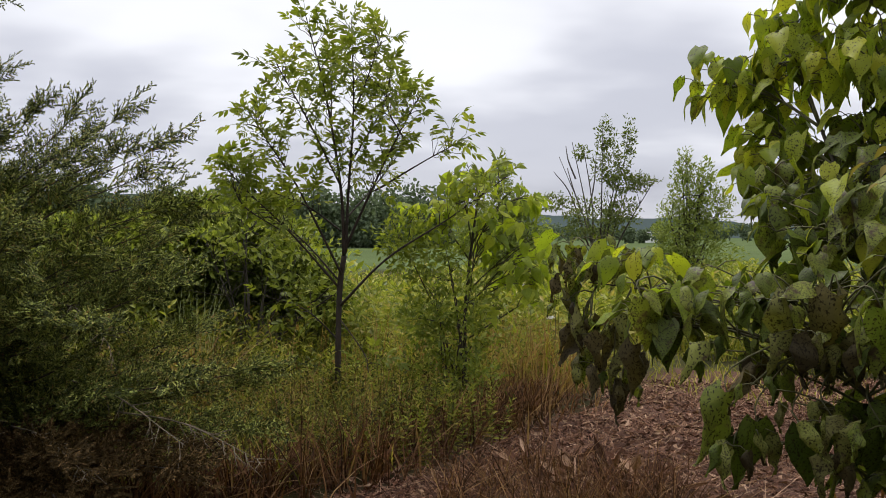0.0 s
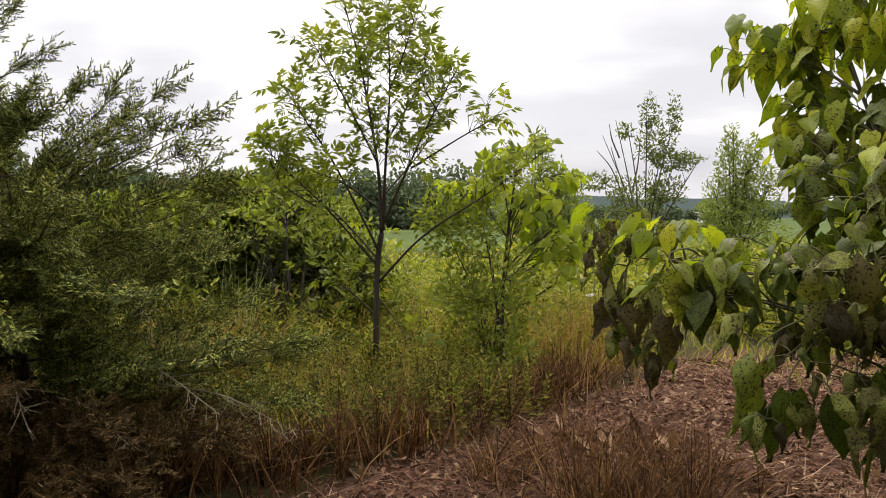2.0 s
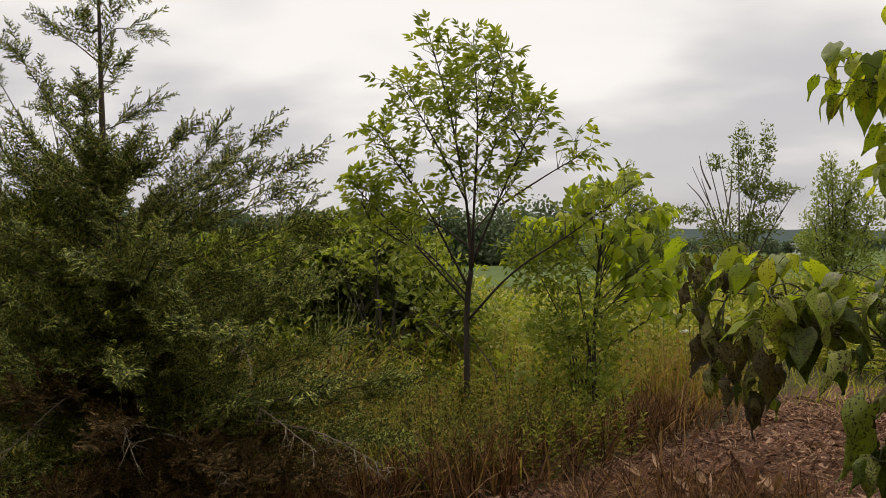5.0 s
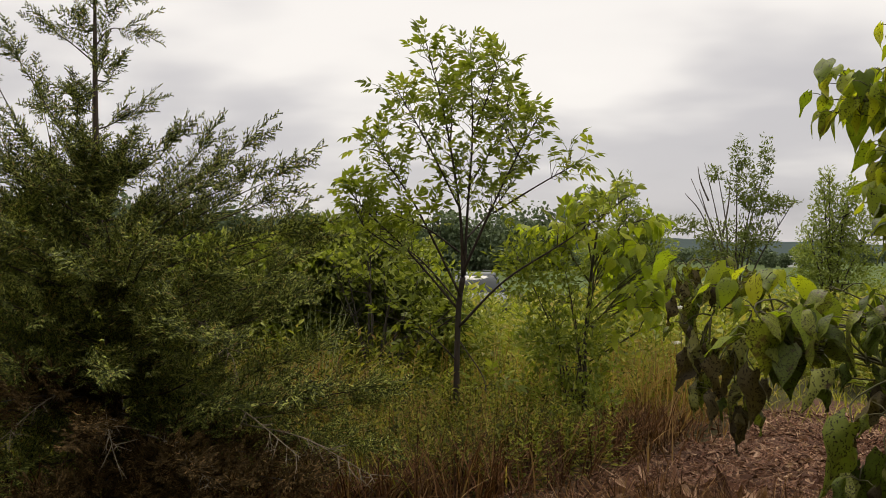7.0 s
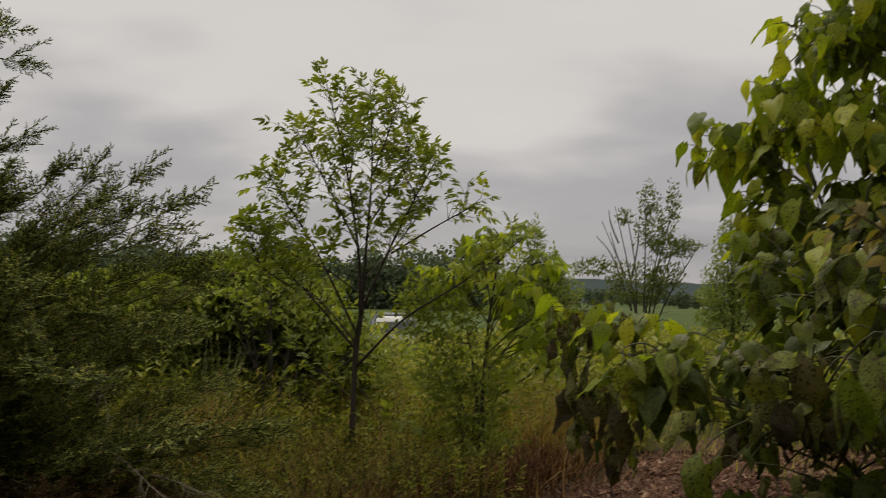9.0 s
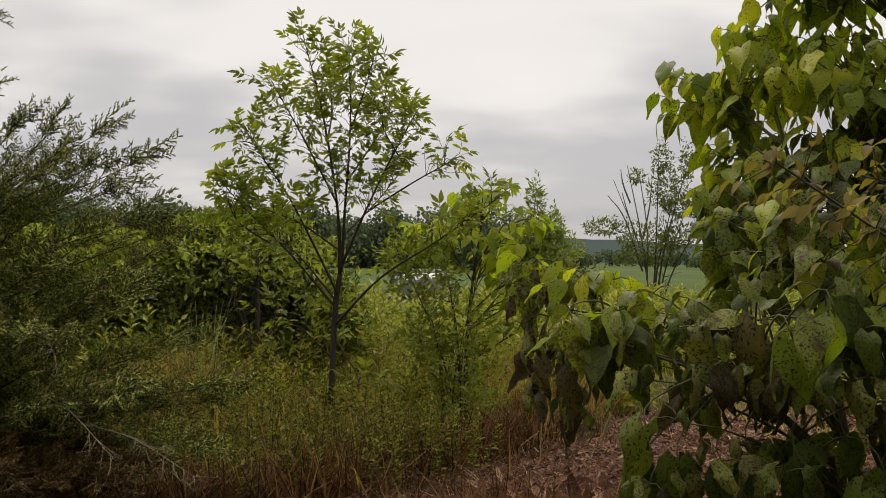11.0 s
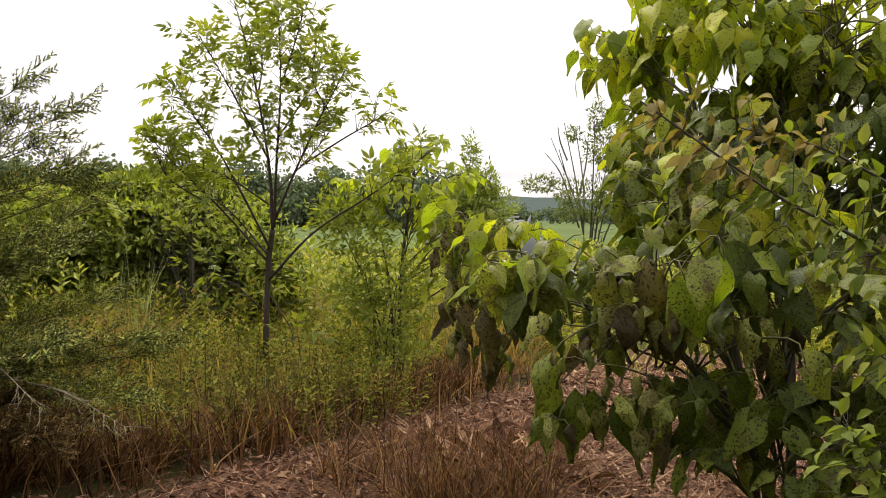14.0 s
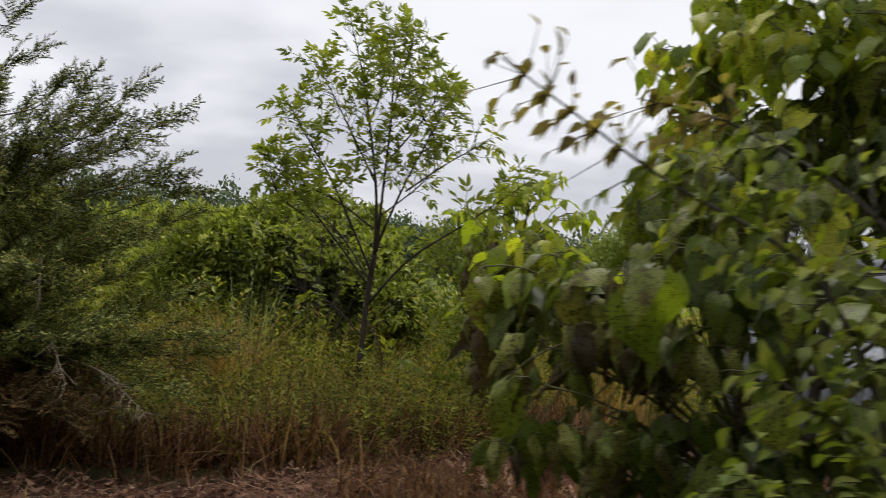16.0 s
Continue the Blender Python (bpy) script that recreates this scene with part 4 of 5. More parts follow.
# ---- red cedars ----
def cedar_spray(seed, dense=1.0):
    """A feathery spray of scale-leaved shoots, about 1 long along y."""
    r = np.random.default_rng(seed)
    s = Soup()
    blade_v = np.array([(-0.5, 0, 0), (0.5, 0, 0), (0, 0, 0.7), (0, 1, 0)])
    blade_f = [[0, 2, 3], [2, 1, 3]]
    ms = []

    def shoot(p, d, length, w):
        d = unit(d)
        x = unit(np.cross(d, (0.2, 0.1, 1)))
        z = np.cross(x, d)
        ms.append(np.stack([x * w, d * length, z * w, p], axis=1))
    line = spline([(0, 0, 0), (r.normal(0, 0.05), 0.5, 0.05), (r.normal(0, 0.08), 1.0, 0.0)], 12)
    for i in range(11):
        shoot(line[i], line[i + 1] - line[i], np.linalg.norm(line[i + 1] - line[i]) * 1.25, 0.024 - 0.001 * i)
    for i in range(1, 12):
        for side in (-1, 1):
            if r.random() > 0.9 * dense:
                continue
            l1 = (0.42 - 0.025 * i) * r.uniform(0.6, 1.2)
            d1 = unit((side * 0.75 + r.normal(0, 0.15), 0.75, r.normal(0.15, 0.35)))
            p = line[i]
            shoot(p, d1, l1, 0.024)
            for u in (0.28, 0.55, 0.8):
                for sd in (-1, 1):
                    q = p + d1 * l1 * u
                    d2 = unit(d1 + sd * 0.75 * unit(np.cross(d1, (0, 0, 1))) + r.normal(0, 0.25, 3))
                    shoot(q, d2, l1 * (0.4 - 0.2 * u) * r.uniform(0.8, 1.4), 0.032)
    s.many(blade_v, blade_f, np.array(ms))
    return np.concatenate(s.v), s.f


SPRAYS = [cedar_spray(k) for k in range(5)]


def build_cedar(at_xy, height, limbs, label, seed, fol=M_CEDAR, girth=0.055, bare=()):
    """limbs: (height of the fork, azimuth, length, rise per metre, curve up, sprays, dead)"""
    r = np.random.default_rng(seed)
    at = np.array([*at_xy, float(land(*at_xy))])
    t = thing("red_cedar", at, label, "tree")
    s = Soup()
    lean = height / 3.35
    trunk = spline([(0.2 * lean, 0, -0.03), (0.12 * lean, 0, 0.2 * height), (0.0, 0.0, 0.55 * height), (-0.03, 0, height)], 20)
    tube(s, trunk, girth, 0.005, 9, 0.05)
    s.link("trunk", M_BARK_CEDAR, t)
    for z0, az, length, rise, curve, n, dead in limbs:
        a = np.array([np.interp(z0, trunk[:, 2], trunk[:, 0]), 0, z0])
        d = np.array([np.cos(az), np.sin(az), 0])
        p1 = a + d * length * 0.5 + np.array([0, 0, rise * length * 0.5])
        p2 = a + d * length + np.array([0, 0, rise * length + curve * length])
        line = spline([a, p1 + r.normal(0, 0.03, 3), p2], 16)
        s = Soup()
        tube(s, line, 0.004 + 0.005 * length, 0.002, 5, 0.05)
        ob = s.link("limb", M_DEAD_WOOD if dead else M_BARK_CEDAR, t)
        k = max(6, int(n * 1.05))
        u = 1 - (1 - 0.10) * r.random(k) ** 0.8
        u[:3] = 1.0
        idx = np.clip((u * 15).astype(int), 0, 14)
        pos = line[idx] + (line[idx + 1] - line[idx]) * r.random((k, 1))
        dirs = unit(line[idx + 1] - line[idx])
        side = unit(np.cross(dirs, unit(r.standard_normal((k, 3)))))
        ax = unit(dirs * 0.9 + side * r.uniform(0.25, 0.85, (k, 1)) + np.array([0, 0, 0.3]))
        ax[:3] = unit(dirs[:3] + 0.2 * side[:3])
        nm = unit(np.array([0, 0, 1.0]) + 0.6 * r.standard_normal((k, 3)))
        sz = r.uniform(0.15, 0.3, k) * (1.1 - 0.25 * u)
        sz[:3] = r.uniform(0.26, 0.36, 3) * min(1.0, 0.5 + 0.5 * length)
        f = Soup()
        for q, (v, fc) in enumerate(SPRAYS):
            m = frames_for(pos[q::5], ax[q::5], nm[q::5], sz[q::5])
            if len(m):
                f.many(v, fc, m)
        f.link("foliage", M_CEDAR_DEAD if dead else fol, ob, smooth=False)
    for (a, b) in bare:
        a, b = np.array(a) - at, np.array(b) - at
        s = Soup()
        line = spline([a, (a + b) / 2 + np.array([0, 0, 0.05]), b], 14)
        tube(s, line, 0.005, 0.0015, 5)
        for k in range(4, 14):
            d = unit(b - a)
            for w in range(2):
                q = line[k] + (d * 0.8 + unit(np.cross(d, r.standard_normal(3))) * 0.7) * r.uniform(0.04, 0.13)
                q[2] -= 0.03
                tube(s, [line[k], (line[k] + q) / 2, q], 0.0026, 0.001, 4)
                e = q + (d * 0.6 + r.normal(0, 0.5, 3)) * 0.05
                tube(s, [(line[k] + q) / 2, e], 0.0018, 0.0008, 3)
        s.link("dead_twig", M_PALE_TWIG, t, "pale dead twig")
    return t


def cedar_limbs(seed):
    r = np.random.default_rng(seed)
    out = []
    z = 0.2
    k = 0
    while z < 3.2:
        az = k * 2.4 + r.uniform(-0.4, 0.4)
        length = np.interp(z, [0.2, 0.8, 1.3, 1.7, 2.0, 2.3, 2.8, 3.2], [1.15, 1.15, 0.95, 0.6, 0.36, 0.24, 0.2, 0.1]) * r.uniform(0.7, 1.15)
        rise = np.interp(z, [0.2, 0.8, 1.8, 2.2, 3.0], [0.05, 0.2, 0.45, 0.55, 0.45])
        out.append((z, az, length, rise, 0.08, (10 + 22 * length) if z < 1.1 else (8 + 20 * length) if z < 1.7 and math.cos(az) < 0.65 else (6 + 11 * length) if z < 1.9 else (5 + 11 * length), False))
        z += 0.05 if z < 1.9 else 0.1
        k += 1
    return out


# the long boughs that reach towards the clearing and the camera, then the rest of the crown
REACH = [(0.3 + 0.13 * k, -0.85 - 0.33 * (k % 5), 1.35 - 0.07 * k, 0.12 + 0.03 * k, 0.0, 60, k < 3) for k in range(12)]
REACH += [(1.4, 0.25, 0.86, 1.05, -0.2, 24, False), (1.25, 0.3, 1.0, 0.85, -0.16, 24, False), (1.5, 0.1, 0.6, 1.1, -0.15, 16, False)]
REACH += [(0.5 + 0.11 * k, -0.25 - 0.3 * (k % 3), 1.1 - 0.05 * k, 0.3 + 0.04 * k, -0.05, 40, False) for k in range(6)]
REACH += [(1.22, 0.03, 0.85, 1.0, -0.2, 22, False), (1.1, -0.05, 0.98, 0.85, -0.18, 24, False), (1.33, -0.2, 0.7, 1.02, -0.18, 16, False), (1.0, 0.12, 1.0, 0.74, -0.16, 24, False), (0.92, 0.3, 1.1, 0.7, -0.15, 22, False), (0.82, -0.15, 1.0, 0.62, -0.15, 26, False),
         (0.75, -0.3, 1.15, 0.35, 0.0, 40, False), (0.5, -0.1, 1.55, 0.14, 0.0, 74, False), (0.42, 0.1, 1.45, 0.12, 0.0, 66, False), (0.33, -0.4, 1.4, 0.1, -0.05, 46, True), (0.36, -0.25, 1.6, 0.06, 0.0, 70, False), (0.22, -0.85, 1.7, 0.06, -0.04, 60, True), (0.28, -0.62, 1.65, 0.08, 0.0, 70, True), (0.16, -1.05, 1.6, 0.06, -0.02, 54, True), (0.45, -0.5, 1.45, 0.2, 0.0, 66, False),
         (0.25, -0.75, 1.4, 0.12, -0.05, 40, True), (0.6, -1.1, 1.2, 0.25, 0, 46, False), (0.9, -1.5, 1.1, 0.3, 0, 42, False), (0.5, -2.0, 1.2, 0.2, 0, 44, False),
         (0.2, -1.3, 1.35, 0.12, 0, 40, True), (0.15, -0.95, 1.4, 0.08, 0, 40, True), (0.3, -1.7, 1.3, 0.1, 0, 42, False), (0.25, -0.55, 1.5, 0.06, 0, 40, True), (0.7, -0.7, 1.2, 0.25, 0, 44, False),
         (1.2, 2.95, 0.95, 1.05, 0.25, 38, False), (1.35, 2.6, 0.75, 1.1, 0.3, 30, False), (1.5, 3.4, 0.8, 0.9, 0.2, 30, False), (1.1, -2.6, 0.95, 0.8, 0.2, 36, False),
         (1.6, 3.1, 0.85, 1.15, 0.2, 24, False), (1.75, 2.8, 0.75, 1.1, 0.2, 20, False), (1.0, 2.9, 1.6, 0.25, 0.0, 80, False), (1.15, 3.3, 1.5, 0.25, 0.0, 80, False), (1.3, 3.0, 1.3, 0.3, 0.0, 70, False), (0.85, -2.8, 1.5, 0.2, 0.0, 80, False), (0.6, 2.6, 1.5, 0.2, 0.0, 76, False), (0.3, 3.0, 1.5, 0.15, 0.0, 70, False), (0.55, 3.3, 1.5, 0.2, 0.0, 74, False), (0.75, 2.8, 1.4, 0.3, 0.0, 70, False), (0.95, 3.1, 1.3, 0.35, 0.0, 66, False), (0.4, -2.7, 1.4, 0.2, 0.0, 70, False), (0.7, -2.4, 1.3, 0.3, 0.0, 66, False)]
build_cedar((-2.65, 4.75), 3.35, cedar_limbs(3) + REACH, "dense dark green red cedar with feathery sprays and brown dead tips", 41, bare=[((-2.5, 4.4, 0.75), (-2.35, 3.4, 0.62)), ((-1.9, 4.5, 0.7), (-1.1, 3.75, 0.55)), ((-2.1, 4.3, 0.5), (-1.45, 3.6, 0.45)), ((-2.3, 4.2, 0.6), (-1.85, 3.5, 0.6)), ((-1.6, 4.4, 0.55), (-0.8, 3.95, 0.42)), ((-2.0, 4.6, 1.1), (-1.5, 4.0, 0.95))])


# ---- shrubs and thin trees with joined small leaves ----
SMALL_QUAD = (np.array([(0, 0, 0), (0.22, 0.45, 0.06), (0, 1, -0.1), (-0.22, 0.45, 0.06)]), [[0, 1, 2], [0, 2, 3]])


def leafy_lobes(soup, lobes, size, density, r, shape=SMALL_QUAD, up=0.2, inner=0.35):
    for x, y, z, rx, ry, rz in lobes:
        n = int(density * (rx * ry + ry * rz + rx * rz) / 3)
        u = unit(r.standard_normal((n, 3)))
        lump = 1 + 0.18 * np.sin(u[:, :1] * 7 + x * 5) + 0.15 * np.sin(u[:, 2:] * 9 + y * 3)
        pos = np.array([x, y, z]) + u * (inner + (1 - inner) * r.random((n, 1)) ** 0.6) * lump * np.array([rx, ry, rz])
        ax = unit(u * 0.7 + r.normal(0, 0.6, (n, 3)) + np.array([0, 0, up]))
        nm = unit(u * 0.6 + np.array([0, 0, 0.8]) + r.normal(0, 0.4, (n, 3)))
        soup.many(shape[0], shape[1], frames_for(pos, ax, nm, size * r.uniform(0.6, 1.3, n)))


def shrub(name, at_xy, label, category, lobes, mat, size, density, seed, stems=6, bark=M_BARK, shape=SMALL_QUAD, r0=0.02, extra=(), up=0.2):
    r = np.random.default_rng(seed)
    at = np.array([*at_xy, float(land(*at_xy))])
    t = thing(name, at, label, category)
    loc = [(l[0] - at[0], l[1] - at[1], l[2] - at[2], *l[3:]) for l in lobes]
    tw = Soup()
    for k in range(stems):
        l = loc[k % len(loc)]
        s = Soup()
        tip = np.array(l[:3]) + np.array(l[3:]) * r.uniform(-0.6, 0.6, 3) + np.array([0, 0, l[5] * 0.4])
        base = np.array([r.normal(0, 0.06), r.normal(0, 0.06), -0.05])
        line = spline([base, base * 0.5 + tip * np.array([0.35, 0.35, 0.5]) + r.normal(0, 0.04, 3), tip], 12)
        tube(s, line, r0, r0 * 0.2, 6, 0.05)
        s.link("stem", bark, t)
        for q in range(10):
            p = line[int(r.integers(3, 12))]
            e = p + unit(r.standard_normal(3) + np.array([0, 0, 0.6])) * max(l[3:]) * r.uniform(0.3, 0.9)
            tube(tw, [p, (p + e) / 2 + r.normal(0, 0.03, 3), e], r0 * 0.3, r0 * 0.1, 4)
    tagged(tw.link("twig_growth", bark, t), kind="stuff")
    for pts in extra:
        s = Soup()
        tube(s, spline(np.array(pts, float) - at, 10), r0 * 0.8, r0 * 0.25, 5, 0.05)
        s.link("bare_stem", M_DEAD_WOOD if bark is M_BARK else bark, t)
    s = Soup()
    leafy_lobes(s, loc, size, density, r, shape, up)
    s.link("crown", mat, t, smooth=False)
    return t


shrub("shrub", (-1.95, 9.3), "low dark green shrub with a deep shaded heart", "shrub",
      [(-1.95, 9.3, 0.95, 0.75, 0.7, 0.75), (-2.45, 9.3, 1.0, 0.7, 0.7, 0.75), (-1.5, 9.5, 0.7, 0.55, 0.55, 0.6)], M_SHRUB_DARK, 0.09, 24000, 61, 9)
shrub("shrub", (-3.0, 9.6), "olive-green autumn olive shrub with pale leaf undersides", "shrub",
      [(-2.9, 9.1, 1.35, 0.7, 0.5, 0.4), (-3.4, 9.0, 1.05, 0.7, 0.6, 0.6), (-2.3, 9.2, 1.6, 0.65, 0.5, 0.28), (-1.75, 9.3, 1.5, 0.5, 0.4, 0.28), (-3.9, 9.4, 0.9, 0.7, 0.6, 0.6), (-2.7, 8.9, 0.9, 0.4, 0.4, 0.5)], M_SHRUB, 0.09, 17000, 62, 12)
shrub("shrub", (-1.7, 8.3), "light green leafy shrub sprouting among dry grass", "shrub",
      [(-1.75, 8.4, 1.45, 0.55, 0.4, 0.3), (-1.25, 8.5, 1.2, 0.45, 0.4, 0.35), (-2.3, 8.5, 1.3, 0.5, 0.4, 0.3), (-1.0, 8.4, 0.85, 0.35, 0.35, 0.3)], M_SHRUB, 0.085, 2600, 63, 9)
shrub("box_elder", (0.2, 7.05), "small box elder with pale green leaves below the catalpa", "tree",
      [(-0.05, 7.1, 1.3, 0.38, 0.4, 0.25), (0.2, 7.05, 0.9, 0.42, 0.36, 0.26), (0.25, 7.0, 0.6, 0.33, 0.3, 0.25), (-0.2, 7.1, 1.45, 0.3, 0.3, 0.22), (-0.05, 7.0, 0.75, 0.25, 0.3, 0.25), (0.25, 6.9, 0.3, 0.35, 0.3, 0.2)],
      M_ELDER, 0.06, 6200, 64, 8, r0=0.011)
shrub("poplar", (0.95, 12.2), "slim pale green young tree with upswept shoots", "tree",
      [(1.0, 12.2, 1.2, 0.55, 0.5, 0.6), (1.02, 12.2, 1.75, 0.35, 0.35, 0.4), (1.05, 12.2, 2.25, 0.12, 0.12, 0.35), (1.3, 12.2, 1.9, 0.12, 0.15, 0.3), (0.7, 12.2, 1.5, 0.4, 0.4, 0.35), (1.3, 12.2, 1.5, 0.35, 0.35, 0.5), (1.2, 12.2, 0.9, 0.5, 0.4, 0.5)],
      M_POPLAR, 0.07, 10500, 65, 7)
shrub("wild_plum", (4.6, 23.0), "thin wild plum tree with bare dead stems and sparse leaves", "tree",
      [(4.9, 23.0, 3.4, 0.5, 0.5, 0.6), (5.4, 23.0, 4.1, 0.2, 0.2, 0.55), (4.75, 23.0, 4.2, 0.25, 0.25, 0.45), (5.3, 23.0, 2.9, 0.6, 0.5, 0.3), (5.75, 23.0, 2.95, 0.5, 0.3, 0.12), (3.3, 23.0, 2.35, 0.6, 0.4, 0.25), (4.4, 23.0, 1.9, 0.9, 0.7, 0.6), (5.2, 23.0, 2.1, 0.5, 0.5, 0.4), (4.1, 23.0, 3.7, 0.25, 0.25, 0.2)],
      M_PLUM_FAR, 0.1, 3300, 66, 5, M_BARK, SMALL_QUAD, 0.035,
      [[(4.55, 23, -0.6), (4.45, 23, 0.8), (4.2, 23, 1.9), (3.5, 23, 3.6)], [(4.38, 23, 1.3), (4.2, 23, 2.4), (3.85, 23, 4.0)], [(4.42, 23, 1.0), (4.4, 23, 2.3), (4.15, 23, 3.9)], [(4.3, 23, 1.2), (3.8, 23, 2.6), (3.35, 23, 3.2)], [(4.12, 23, 2.1), (3.9, 23, 2.7), (3.72, 23, 3.3)], [(4.3, 23, 2.1), (4.45, 23, 2.9), (4.5, 23, 3.6)], [(3.95, 23, 3.0), (3.75, 23, 3.5), (3.68, 23, 3.9)]])
shrub("wild_plum", (6.1, 20.0), "broad leafy yellow-green tree at the field edge", "tree",
      [(6.1, 20.0, 2.3, 0.5, 0.5, 0.7), (6.0, 20.0, 3.05, 0.22, 0.25, 0.5), (5.8, 20.0, 1.5, 0.6, 0.6, 0.7), (6.6, 20.0, 2.1, 0.5, 0.6, 0.7), (6.3, 20, 0.9, 0.9, 0.7, 0.8), (6.5, 20, 2.9, 0.18, 0.2, 0.4)], M_POPLAR, 0.095, 4300, 67, 9, M_BARK, SMALL_QUAD, 0.04)
shrub("sapling", (2.6, 18.5), "dark little sapling standing in the open field", "tree",
      [(2.6, 18.5, 1.0, 0.3, 0.3, 0.45), (2.65, 18.5, 0.5, 0.4, 0.35, 0.4)], M_SHRUB_DARK, 0.1, 1500, 68, 4)
shrub("shrub", (-6.0, 13.0), "rounded leafy shrub in tall weeds", "shrub",
      [(-6.0, 13, 0.9, 1.2, 0.9, 0.8), (-7.2, 13.5, 1.0, 1.1, 0.9, 0.9), (-4.8, 13.5, 0.8, 1.0, 0.8, 0.7)], M_SHRUB, 0.12, 6000, 69, 9)


# ---- the plum bush beside the camera ----
def build_near_plum():
    r = np.random.default_rng(9)
    at = np.array([2.15, 2.35, float(land(2.15, 2.35))])
    t = thing("plum_bush", at, "bush with small toothed green leaves, bronze at its shoot tips", "shrub")
    lf = lance_leaf(0.54, 0.45, 0.55)
    green = [leaf_mesh("plum_leaf", (lf[0] * 0.054, lf[1]), M_PLUM)]
    bronze = [leaf_mesh("plum_leaf", (lf[0] * 0.05, lf[1]), M_PLUM_BRONZE)]
    canes = [
        ([(2.15, 2.35, 0.0), (2.05, 2.25, 0.8), (1.85, 2.15, 1.27), (1.5, 2.12, 1.48), (1.16, 2.13, 1.71)], 0.009, 64, True),
        ([(2.15, 2.35, 0.0), (2.1, 2.3, 0.9), (2.0, 2.2, 1.35), (1.7, 2.2, 1.58), (1.45, 2.25, 1.66)], 0.008, 44, True),
        ([(2.15, 2.35, 0.0), (2.1, 2.2, 0.6), (1.95, 2.1, 0.95), (1.72, 2.15, 1.12)], 0.007, 40, False),
        ([(2.15, 2.35, 0.0), (2.0, 2.25, 0.4), (1.85, 2.2, 0.7), (1.72, 2.2, 0.9)], 0.006, 34, False),
        ([(2.15, 2.35, 0.0), (2.2, 2.3, 0.9), (2.2, 2.3, 1.6), (2.1, 2.35, 2.1)], 0.009, 50, False),
        ([(2.15, 2.35, 0.0), (2.1, 2.2, 0.5), (1.95, 2.0, 0.6), (1.8, 1.98, 0.62)], 0.006, 26, False),
        ([(2.15, 2.35, 0.0), (2.25, 2.2, 0.7), (2.2, 2.05, 1.15), (2.05, 2.05, 1.4)], 0.007, 36, False),
    ]
    for pts, rad, n, tipbronze in canes:
        n = int(n * 3.6)
        s = Soup()
        line = spline(np.array(pts) - at, 26)
        tube(s, line, rad, 0.0018, 6, 0.06)
        rows = []
        for k in range(n):
            u = 0.38 + 0.62 * (k + r.random()) / n
            i = min(24, int(u * 25))
            p, d = line[i], unit(line[i + 1] - line[i])
            sp = unit(np.cross(d, r.standard_normal(3)))
            if r.random() < 0.55:
                q = p
            else:
                q = p + (sp + 0.4 * d) * r.uniform(0.04, 0.14)
                tube(s, [p, q], 0.0015, 0.001, 3)
            rows.append((q, unit(sp * 0.8 + d * 0.5 + np.array([0, 0, -0.25]) + r.normal(0, 0.2, 3)), unit(np.array([0, -0.3, 1]) + r.normal(0, 0.4, 3)), r.uniform(0.6, 1.2), u))
        s.link("cane", M_BARK, t)
        P, A, N_, S2, U2 = (np.array(q) for q in zip(*rows))
        for m, u in zip(frames_for(P, A, N_, S2), U2):
            place_leaf((bronze if tipbronze and u > 0.8 else green)[0], as_matrix(m), t)


build_near_plum()


# ---- grasses, weeds and litter ----
def blades(n, area, height, width, mat_name, mat, label, category, keep, seed, lean=0.5, bend=0.5, clump_size=0.0, segs=3):
    """Grass blades over a rectangle of ground where keep(x, y) gives the chance of growth."""
    r = np.random.default_rng(seed)
    x = r.uniform(area[0], area[1], n * 3)
    y = r.uniform(area[2], area[3], n * 3)
    if clump_size:
        cx, cy = np.floor(x / clump_size), np.floor(y / clump_size)
        jx, jy = np.sin(cx * 12.9 + cy * 78.2) * 0.35, np.sin(cx * 39.3 + cy * 11.1) * 0.35
        x = (cx + 0.5 + jx) * clump_size + (x - (cx + 0.5) * clump_size) * 0.45
        y = (cy + 0.5 + jy) * clump_size + (y - (cy + 0.5) * clump_size) * 0.45
    ok = r.random(len(x)) < keep(x, y)
    x, y = x[ok][:n], y[ok][:n]
    k = len(x)
    h = height * r.uniform(0.45, 1.2, k)
    az = r.uniform(0, 2 * np.pi, k)
    d = np.stack([np.cos(az), np.sin(az), np.zeros(k)], 1)
    side = np.stack([-np.sin(az + r.normal(0, 0.8, k)), np.cos(az), np.zeros(k)], 1)
    ln, bn = np.abs(r.normal(0, lean, k)), np.abs(r.normal(0, bend, k))
    base = np.stack([x, y, land(x, y) - 0.02], 1)
    rows = []
    for j in range(segs + 1):
        u = j / segs
        c = base + d * (h * (ln * u + bn * u * u))[:, None] + np.array([0, 0, 1.0]) * (h * (u - 0.32 * bn * u * u))[:, None]
        w = width * (1 - u ** 1.6) * r.uniform(0.8, 1.2, k)
        rows += [c - side * w[:, None] / 2, c + side * w[:, None] / 2] if j < segs else [c]
    m = len(rows)
    v = np.stack(rows, 1).reshape(-1, 3)
    b = np.arange(k) * m
    f = []
    for j in range(segs - 1):
        f += np.stack([b + 2 * j, b + 2 * j + 1, b + 2 * j + 3, b + 2 * j + 2], 1).tolist()
    j = segs - 1
    f += np.stack([b + 2 * j, b + 2 * j + 1, b + 2 * j + 2], 1).tolist()
    return tagged(link_mesh(mat_name, v, f, mat, None, False), label, category, kind="stuff")


